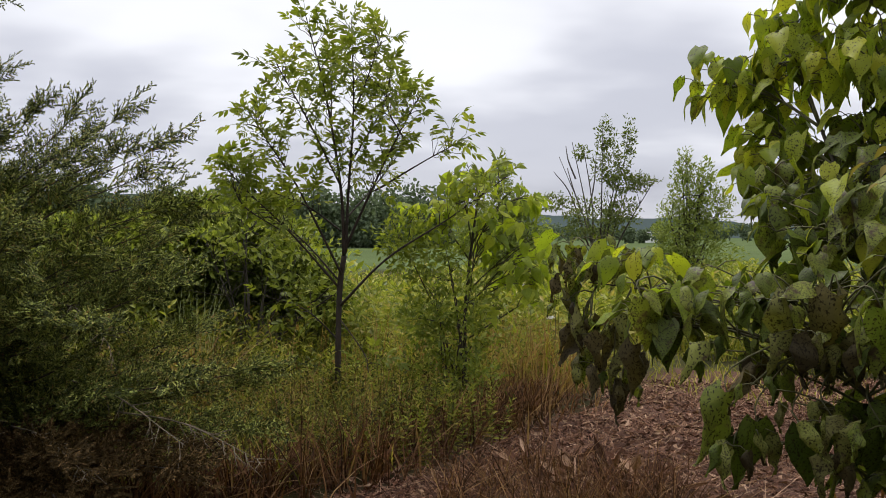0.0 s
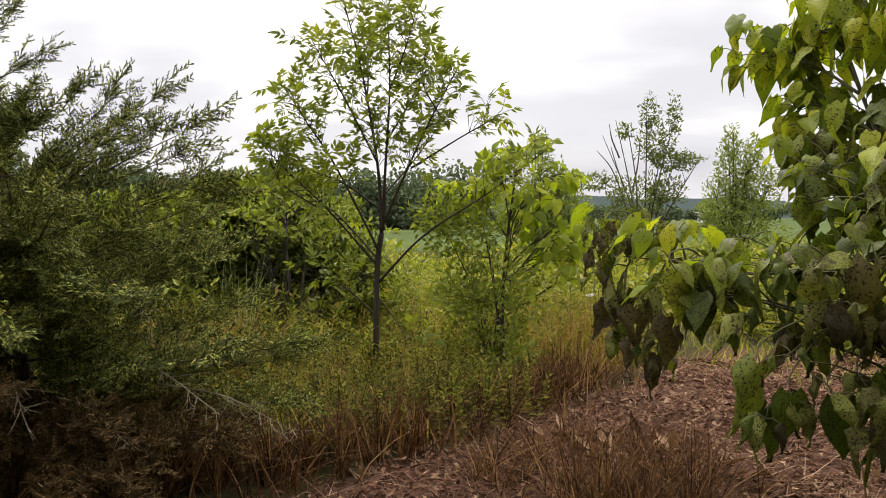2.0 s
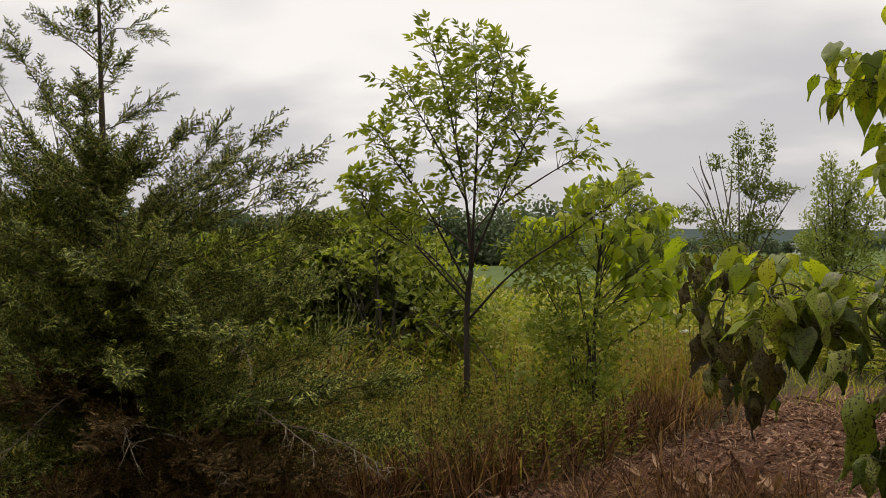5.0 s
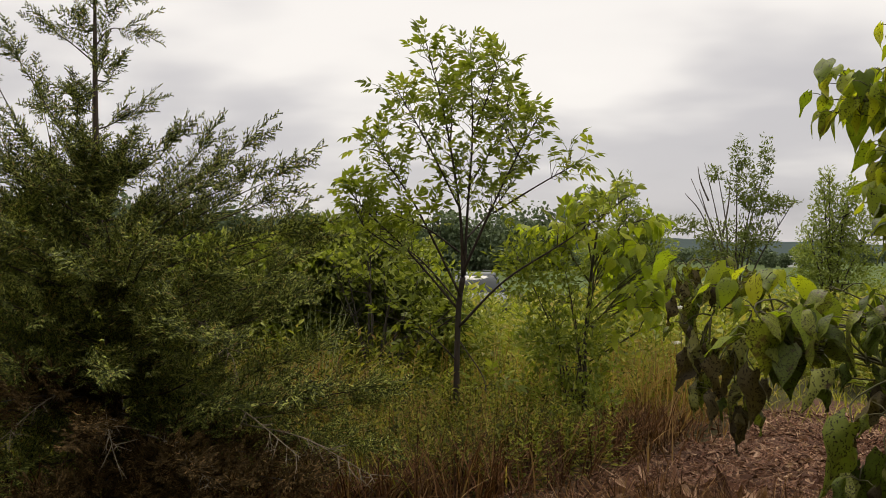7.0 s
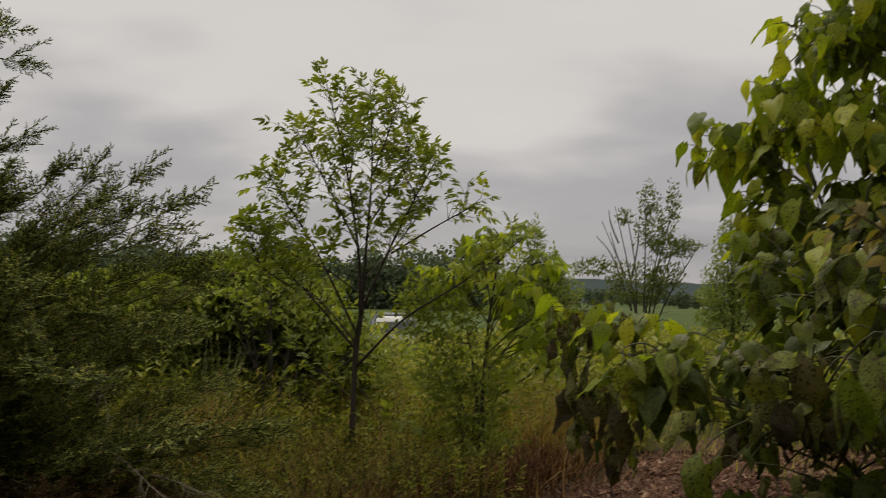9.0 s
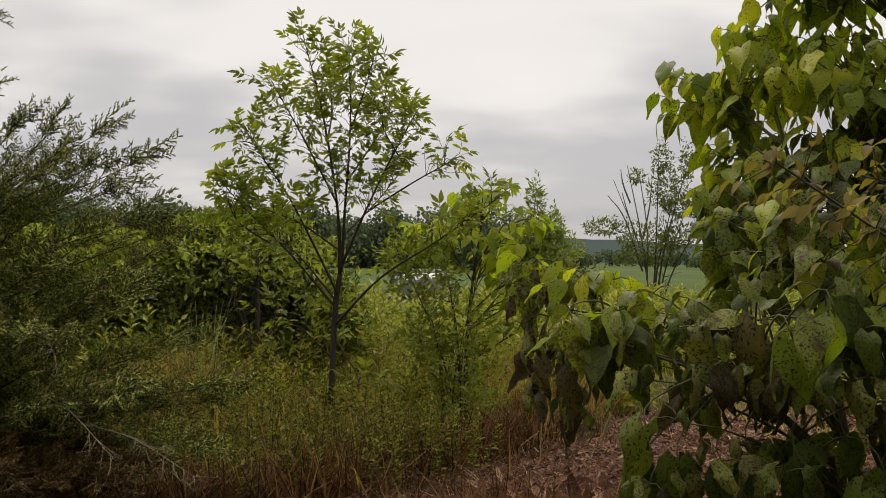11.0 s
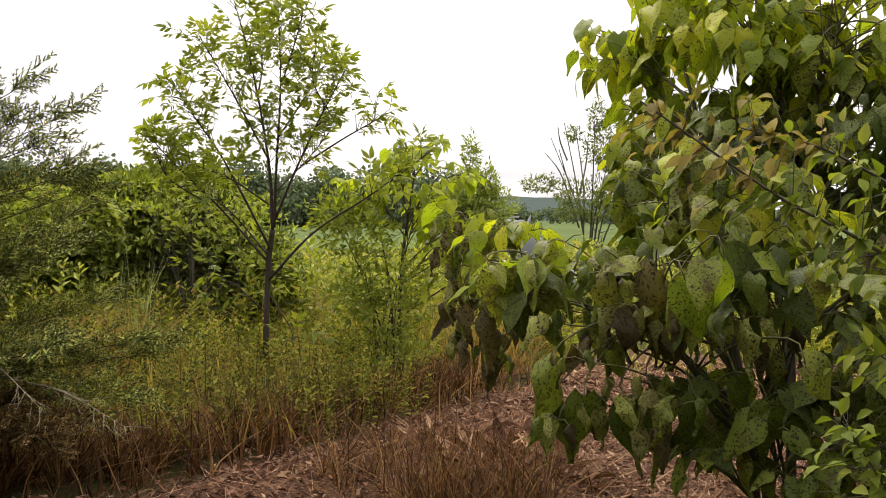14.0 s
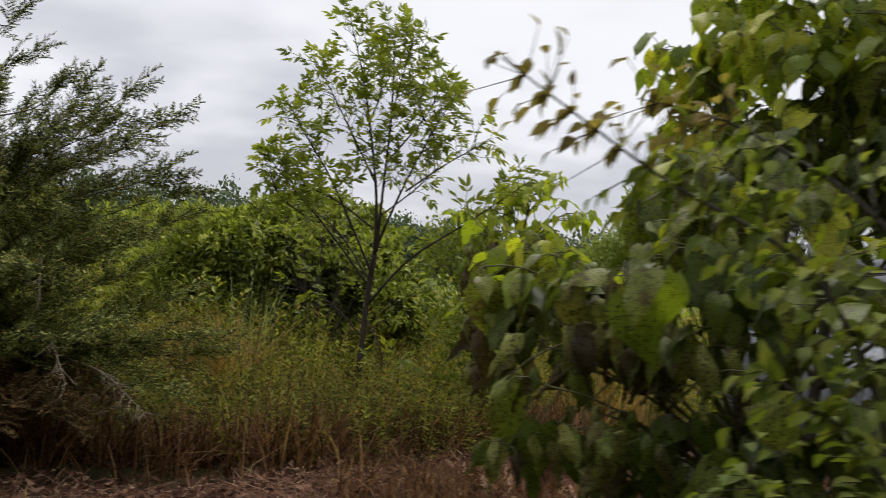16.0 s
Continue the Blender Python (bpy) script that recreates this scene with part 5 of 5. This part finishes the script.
def growth(x, y):
    """Where tall growth stands: off the trail and the lane."""
    return np.clip(1 - trail_cover(x, y) * 1.3, 0, 1) * np.clip((line_distance(x, y, LANE) - 0.75) / 0.5, 0, 1)


def edge_band(x, y):
    d = line_distance(x, y, TRAIL)
    return np.exp(-((d - 1.42) / 0.28) ** 2) * np.where(near_side(x, y), np.interp(x, [-0.9, -0.1], [1.0, 0.04]), 1.0)


def meadow(x, y):
    """Where the green growth stands, back from the trail's brown edge."""
    patch = 0.5 + 0.5 * np.sin(np.asarray(x) * 6.1 + 2.0 * np.sin(np.asarray(y) * 3.3)) * np.sin(np.asarray(y) * 5.3 + 1.7 * np.sin(np.asarray(x) * 2.9))
    return (0.25 + 0.75 * patch) * growth(x, y) * np.clip((line_distance(x, y, TRAIL) - 1.36 - 0.2 * np.sin(np.asarray(x) * 3)) / 0.45, 0, 1) * np.where(near_side(x, y), 0.05, 1.0)


blades(4200, (-4, 4.5, 4.2, 9.5), 0.42, 0.014, "grass", M_GRASS, "knee-high green and yellowing meadow grass", "grass", lambda x, y: meadow(x, y), 101, 0.35, 0.7, 0.3)
blades(16000, (-9, 9, 8.5, 20), 0.7, 0.016, "grass", M_GRASS, "tall rank meadow grass, green and straw mixed", "grass", growth, 102, 0.3, 0.6, 0.5)
blades(14000, (-22, 22, 19, 50), 0.6, 0.035, "grass", M_GRASS, "rough field grass further off", "grass", growth, 103, 0.3, 0.5)
blades(16000, (-3.5, 3.2, 2.6, 7.8), 0.42, 0.012, "dead_grass", M_STRAW, "arching dead brown grass along the trail edge", "grass", lambda x, y: edge_band(x, y), 104, 0.3, 0.75, 0.2)
blades(1100, (-1.9, 1.3, 5.6, 7.8), 0.5, 0.008, "dead_grass", M_BROOM, "rusty dead grass standing among the weeds", "grass", lambda x, y: meadow(x, y) ** 2, 145, 0.3, 0.5, 0.35)
blades(24000, (-3.5, 4.5, 2.0, 8.8), 0.11, 0.006, "dead_grass", M_LITTER, "flattened straw on the trail", "grass", lambda x, y: trail_cover(x, y), 105, 2.6, 1.0)
blades(1200, (0.0, 1.6, 3.3, 5.4), 0.34, 0.007, "dead_grass", M_STRAW, "dry reddish grass tufts in the trail", "grass", lambda x, y: trail_cover(x, y) * (np.hypot(x - 0.75, y - 4.35) < 0.75), 106, 0.5, 0.9, 0.25)
blades(900, (-2.9, -1.3, 6.3, 7.4), 0.8, 0.008, "broom_grass", M_BROOM, "orange-brown broom grass tufts", "grass", lambda x, y: 0.05 + 0.9 * (np.hypot(x + 2.1, y - 6.8) < 0.35), 107, 0.3, 0.5, 0.5)
blades(800, (-0.9, 1.9, 7.6, 9.6), 0.85, 0.009, "broom_grass", M_BROOM, "orange broom grass standing in the meadow", "grass", lambda x, y: growth(x, y) * np.where(x > 0.7, 0.9, 0.3), 108, 0.25, 0.4, 0.6)
blades(5200, (0.9, 3.4, 1.2, 3.4), 0.28, 0.006, "grass", M_GRASS, "short green grass under the bushes", "grass", lambda x, y: 0.8 + 0 * x, 109, 0.4, 0.6)
blades(1500, (-4.2, -0.6, 3.4, 5.2), 0.3, 0.006, "dead_grass", M_STRAW, "dead grass under the cedar", "grass", lambda x, y: growth(x, y), 110, 0.5, 1.0, 0.25)


blades(7000, (-5, 6, 7.0, 30), 0.2, 0.012, "grass", M_GRASS, "short grass along the lane", "grass", lambda x, y: np.clip(1.4 - line_distance(x, y, LANE), 0, 1), 111, 0.4, 0.6)


def weeds(n, area, height, keep, seed, label, mat=M_WEED):
    """Upright leafy weeds: a stem with many narrow leaves."""
    r = np.random.default_rng(seed)
    x, y = r.uniform(area[0], area[1], n * 3), r.uniform(area[2], area[3], n * 3)
    ok = r.random(len(x)) < keep(x, y)
    x, y = x[ok][:n], y[ok][:n]
    shapes = []
    for k in range(4):
        s = Soup()
        top = r.normal(0, 0.08, 2)
        line = spline([(0, 0, 0), (top[0] * 0.3, top[1] * 0.3, 0.5), (top[0], top[1], 1)], 6)
        tube(s, line, 0.006, 0.003, 3)
        cnt = 34
        u = np.linspace(0.12, 1, cnt)
        az = np.arange(cnt) * 2.4
        pos = np.stack([np.interp(u, line[:, 2], line[:, 0]), np.interp(u, line[:, 2], line[:, 1]), u], 1)
        ax = unit(np.stack([np.cos(az), np.sin(az), 0.35 + 0.5 * u - 0.5 * (1 - u)], 1))
        q = SMALL_QUAD
        s.many(q[0] * np.array([0.85, 1, 1]), q[1], frames_for(pos, ax, np.tile([0, 0, 1.0], (cnt, 1)) + r.normal(0, 0.3, (cnt, 3)), (0.19 - 0.09 * u) * r.uniform(0.5, 1.25, cnt)))
        shapes.append((np.concatenate(s.v), s.f))
    s = Soup()
    k = len(x)
    az = r.uniform(0, 6.3, k)
    h = height * r.uniform(0.6, 1.15, k)
    up = unit(np.stack([r.normal(0, 0.12, k), r.normal(0, 0.12, k), np.ones(k)], 1))
    xd = unit(np.cross(np.stack([np.cos(az), np.sin(az), np.zeros(k)], 1), up))
    yd = np.cross(up, xd)
    ms = np.stack([xd * h[:, None], yd * h[:, None], up * h[:, None], np.stack([x, y, land(x, y) - 0.02], 1)], 2)
    for q, (v, f) in enumerate(shapes):
        s.many(v, f, ms[q::4])
    tagged(s.link("weeds", mat, smooth=False), label, "weeds", kind="stuff")


weeds(760, (-3.0, 1.6, 4.2, 6.7), 0.4, lambda x, y: meadow(x, y), 126, "low leafy weeds in front of the ash", M_WEED_LOW)
weeds(800, (-3.6, 1.6, 6.6, 8.8), 0.52, lambda x, y: meadow(x, y), 121, "leafy green goldenrod and weeds in the meadow")
weeds(1700, (-8, 6, 8.8, 17), 1.15, growth, 122, "tall goldenrod stand with green feathery leaves", M_WEED_FAR)
weeds(300, (-6, -2.2, 7.5, 12), 0.95, growth, 123, "tall pale weeds behind the cedar", M_WEED_FAR)
weeds(900, (1.8, 9.5, 18.0, 27.0), 1.3, growth, 128, "tall weeds along the field edge", M_WEED_FAR)
weeds(150, (-3.4, -1.2, 7.5, 8.6), 0.75, growth, 127, "leafy weeds before the dark shrub")
weeds(150, (1.1, 3.0, 1.5, 3.2), 0.36, lambda x, y: 0.9 + 0 * x, 124, "low green weeds under the bushes")
weeds(70, (-0.2, 1.3, 5.2, 6.2), 0.4, lambda x, y: growth(x, y), 125, "grey-green weeds at the trail edge")


blades(60, (-2.3, -1.95, 7.4, 7.8), 1.25, 0.007, "pale_stalk", M_PALE, "wispy pale green stalks rising out of the weeds", "grass", lambda x, y: 1 + 0 * x, 141, 0.15, 0.3)
blades(260, (-2.5, 1.2, 5.0, 7.5), 0.8, 0.005, "dry_stalk", M_STRAW, "thin upright dry weed stalks", "grass", meadow, 142, 0.12, 0.15)
blades(700, (0.55, 1.15, 3.75, 4.3), 0.42, 0.006, "dead_grass", M_STRAW, "dry reddish grass round the withered catalpa", "grass", lambda x, y: 1 + 0 * x, 143, 0.4, 0.8, 0.2)
blades(9000, (-5, 5, -4, 3.6), 0.12, 0.008, "grass", M_GRASS, "short trodden grass in the clearing", "grass", lambda x, y: 0.9 + 0 * x, 144, 0.6, 0.6)


def litter(n, area, size, seed, keep, label):
    r = np.random.default_rng(seed)
    x, y = r.uniform(area[0], area[1], n * 4), r.uniform(area[2], area[3], n * 4)
    ok = r.random(len(x)) < keep(x, y)
    x, y = x[ok][:n], y[ok][:n]
    k = len(x)
    pos = np.stack([x, y, land(x, y) + r.uniform(0.005, 0.035, k)], 1)
    az = r.uniform(0, 6.3, k)
    ax = np.stack([np.cos(az), np.sin(az), r.normal(0, 0.25, k)], 1)
    nm = unit(np.stack([r.normal(0, 0.45, k), r.normal(0, 0.45, k), np.ones(k)], 1))
    s = Soup()
    ms = frames_for(pos, ax, nm, size * r.uniform(0.4, 1.3, k))
    kite = np.array([(0, 0, 0), (0.24, 0.45, 0.12), (0, 1, -0.2), (-0.24, 0.45, 0.12)])
    small = [(kite * np.array([w, 1, b]), SMALL_QUAD[1]) for w, b in ((1.0, 1.0), (0.7, -1.2), (0.16, 0.4))]
    for q, (v, f) in enumerate(small if size < 0.1 else (lance_leaf(0.45, 0.4, 0.8), lance_leaf(0.3, -0.5, 0.6), lance_leaf(0.08, 0.1, 0.1))):
        s.many(v, f, ms[q::3])
    tagged(s.link("leaf_litter", M_LITTER, smooth=False), label, "leaves", kind="stuff")


litter(36000, (-3.2, 4.8, 1.6, 9.0), 0.06, 131, lambda x, y: 0.15 + 0.85 * trail_cover(x, y), "dry pinkish-brown fallen leaves and stalks on the trail")
litter(260, (0.5, 1.5, 4.2, 5.6), 0.17, 132, lambda x, y: np.exp(-((x - 0.95) ** 2 + (y - 4.9) ** 2) / 0.3), "large curled dead catalpa leaves on the trail")


def build_flowers():
    for x, y, z in ((1.22, 8.6, 0.62), (1.3, 8.9, 0.95), (1.05, 9.4, 0.9)):
        g = float(land(x, y))
        t = thing("wild_carrot", (x, y, g), "wild carrot with a small flat white flower head", "flower", "white flowers in the meadow")
        s = Soup()
        tube(s, [(0, 0, 0), (0.02, 0, (z - g) * 0.6), (0, 0, z - g)], 0.004, 0.003, 4)
        s.link("stalk", M_TWIG, t)
        s = Soup()
        clump(s, (0, 0, z - g + 0.01), (0.04, 0.04, 0.012), 40, 0.02)
        s.link("flower_head", M_FLOWER, t, smooth=False)


build_flowers()


# ---- the car ----
def build_car():
    paint = plain_material("grey_car_paint", (0.1, 0.115, 0.135), 0.6, 0.15, 0.0, 0.15)
    trim = plain_material("black_plastic", (0.02, 0.02, 0.022), 0.5)
    rubber = plain_material("tyre_rubber", (0.025, 0.025, 0.025), 0.85)
    alloy = plain_material("alloy_rim", (0.5, 0.5, 0.52), 0.35, 0.9)
    chrome = plain_material("headlight_glass", (0.8, 0.8, 0.82), 0.12, 0.3)
    amber = plain_material("red_lens", (0.4, 0.02, 0.02), 0.2)
    glass, nt, bsdf = shader("tinted_car_glass")
    bsdf.inputs["Base Color"].default_value = (0.02, 0.025, 0.03, 1)
    bsdf.inputs["Roughness"].default_value, bsdf.inputs["Specular IOR Level"].default_value = 0.06, 0.5
    car = thing("car", (0, 0, 0), "grey sport utility car driving up the lane", "car")

    def loft(name, sections, mat, parent=car, label=""):
        """sections: (x, half width, z low, z high, tumblehome)"""
        bm = bmesh.new()
        rings = []
        for x, w, z0, z1, tw in sections:
            zm = z0 + (z1 - z0) * 0.6
            ring = [(x, -w * 0.93, z0), (x, -w, z0 + 0.1), (x, -w, zm), (x, -tw, z1 - 0.03), (x, -tw * 0.9, z1), (x, tw * 0.9, z1), (x, tw, z1 - 0.03), (x, w, zm), (x, w, z0 + 0.1), (x, w * 0.93, z0)]
            rings.append([bm.verts.new(p) for p in ring])
        for a, b in zip(rings, rings[1:]):
            for k in range(10):
                bm.faces.new([a[k], a[(k + 1) % 10], b[(k + 1) % 10], b[k]])
        bm.faces.new(rings[0][::-1]), bm.faces.new(rings[-1])
        bmesh.ops.recalc_face_normals(bm, faces=bm.faces)
        bmesh.ops.bevel(bm, geom=[e for e in bm.edges if e.is_manifold and e.calc_face_angle(0) > 0.5], offset=0.03, segments=2, affect="EDGES")
        ob = part(name, bm, mat, parent, label)
        ob.data.polygons.foreach_set("use_smooth", np.ones(len(ob.data.polygons), dtype=bool))
        return ob

    loft("body", [(-2.3, 0.82, 0.42, 1.0, 0.78), (-2.15, 0.89, 0.3, 1.06, 0.84), (-1.0, 0.91, 0.26, 1.06, 0.87), (0.7, 0.91, 0.26, 1.04, 0.87), (0.95, 0.91, 0.26, 1.04, 0.85),
                  (1.8, 0.89, 0.28, 0.95, 0.8), (2.15, 0.85, 0.32, 0.86, 0.74), (2.3, 0.76, 0.4, 0.74, 0.66)], paint)
    loft("cabin", [(-2.2, 0.8, 1.02, 1.1, 0.76), (-1.95, 0.82, 1.02, 1.62, 0.66), (-1.6, 0.83, 1.02, 1.72, 0.66), (-0.1, 0.84, 1.02, 1.74, 0.66), (0.35, 0.84, 1.02, 1.66, 0.65), (1.05, 0.82, 1.0, 1.06, 0.76)], glass, label="tinted windows all round")
    loft("roof", [(-1.98, 0.68, 1.63, 1.66, 0.6), (-1.6, 0.7, 1.67, 1.76, 0.62), (-0.1, 0.7, 1.69, 1.785, 0.62), (0.32, 0.68, 1.64, 1.7, 0.6)], paint)

    def bar(name, a, b, w, mat, parent=car, h=None):
        a, b = Vector(a), Vector(b)
        d = b - a
        bm = bmesh.new()
        bmesh.ops.create_cube(bm, size=1, matrix=Matrix.Diagonal((w, h or w, d.length, 1)))
        bmesh.ops.bevel(bm, geom=list(bm.edges), offset=w * 0.25, segments=2, affect="EDGES")
        ob = part(name, bm, mat, parent)
        ob.matrix_basis = Matrix.Translation((a + b) / 2) @ d.to_track_quat("Z", "Y").to_matrix().to_4x4()
        return ob

    for s in (-1, 1):
        for (xa, za), (xb, zb) in (((1.02, 1.05), (0.33, 1.66)), ((0.05, 1.05), (-0.05, 1.72)), ((-1.05, 1.05), (-1.0, 1.72)), ((-2.12, 1.08), (-1.92, 1.63))):
            bar("pillar", (xa, s * 0.82, za), (xb, s * 0.675, zb), 0.075, paint)
        bar("roof_rail", (-1.7, s * 0.6, 1.83), (0.0, s * 0.6, 1.83), 0.035, alloy)
        bar("rail_foot", (-1.55, s * 0.6, 1.74), (-1.55, s * 0.6, 1.83), 0.04, trim)
        bar("rail_foot", (-0.15, s * 0.6, 1.74), (-0.15, s * 0.6, 1.83), 0.04, trim)
        bar("sill", (-1.0, s * 0.91, 0.3), (0.9, s * 0.91, 0.3), 0.1, trim)
        bar("side_moulding", (-1.1, s * 0.915, 0.62), (0.95, s * 0.915, 0.62), 0.045, trim)
        m = bar("mirror", (0.82, s * 0.86, 1.1), (0.82, s * 1.08, 1.13), 0.12, trim)
        for k, xh in ((0, 0.0), (1, -1.0)):
            bar("door_handle", (xh - 0.15, s * 0.92, 0.92), (xh + 0.02, s * 0.92, 0.92), 0.03, alloy)
        bar("headlight", (2.2, s * 0.5, 0.72), (2.14, s * 0.74, 0.74), 0.15, chrome, h=0.13)
        bar("tail_light", (-2.24, s * 0.76, 0.75), (-2.24, s * 0.76, 1.02), 0.12, amber)
        for xw in (1.42, -1.42):
            s1 = Soup()
            ang = np.linspace(0, 2 * np.pi, 25)
            tube(s1, np.stack([np.cos(ang) * 0.27, np.zeros(25), np.sin(ang) * 0.27], 1), 0.095, 0.095, 8)
            w = s1.link("wheel", rubber, car)
            w.matrix_basis = Matrix.Translation((xw, s * 0.8, 0.355))
            bm = bmesh.new()
            bmesh.ops.create_cone(bm, cap_ends=True, segments=20, radius1=0.22, radius2=0.2, depth=0.12, matrix=Matrix.Rotation(radians(90), 4, "X"))
            rim = part("rim", bm, alloy, w)
    bar("grille", (2.27, -0.42, 0.68), (2.27, 0.42, 0.68), 0.06, trim, h=0.14)
    bar("front_bumper", (2.28, -0.78, 0.46), (2.28, 0.78, 0.46), 0.16, trim, h=0.2)
    bar("rear_bumper", (-2.3, -0.8, 0.46), (-2.3, 0.8, 0.46), 0.14, trim, h=0.2)
    bar("licence_plate", (-2.32, -0.2, 0.8), (-2.32, 0.2, 0.8), 0.03, plain_material("plate_white", (0.6, 0.6, 0.58), 0.5), h=0.14)
    return car


CAR = build_car()

# seconds, place on the lane
DRIVE = [(0.0, -16.0, 52.0), (4.7, -9.5, 43.0), (6.0, -4.6, 36.0), (6.8, -3.2, 33.6), (8.4, -2.9, 31.6), (9.7, -2.7, 29.6), (10.8, -1.9, 26.0), (12.0, -1.0, 21.8),
         (12.8, 0.0, 19.5), (13.5, 0.9, 17.4), (14.0, 1.5, 15.6), (14.5, 2.1, 13.7), (15.2, 2.8, 11.2), (16.0, 3.35, 8.4)]


def motions():
    rows = []
    for i, (t, x, y) in enumerate(DRIVE):
        (xa, ya), (xb, yb) = DRIVE[max(0, i - 1)][1:], DRIVE[min(len(DRIVE) - 1, i + 1)][1:]
        slope = (float(land(xb, yb)) - float(land(xa, ya))) / max(0.1, math.hypot(xb - xa, yb - ya))
        rows.append((t, pose(x, y, float(land(x, y)), 0, -math.degrees(math.atan(slope)), math.degrees(math.atan2(yb - ya, xb - xa)))))
    walk(CAR, rows)


motions()
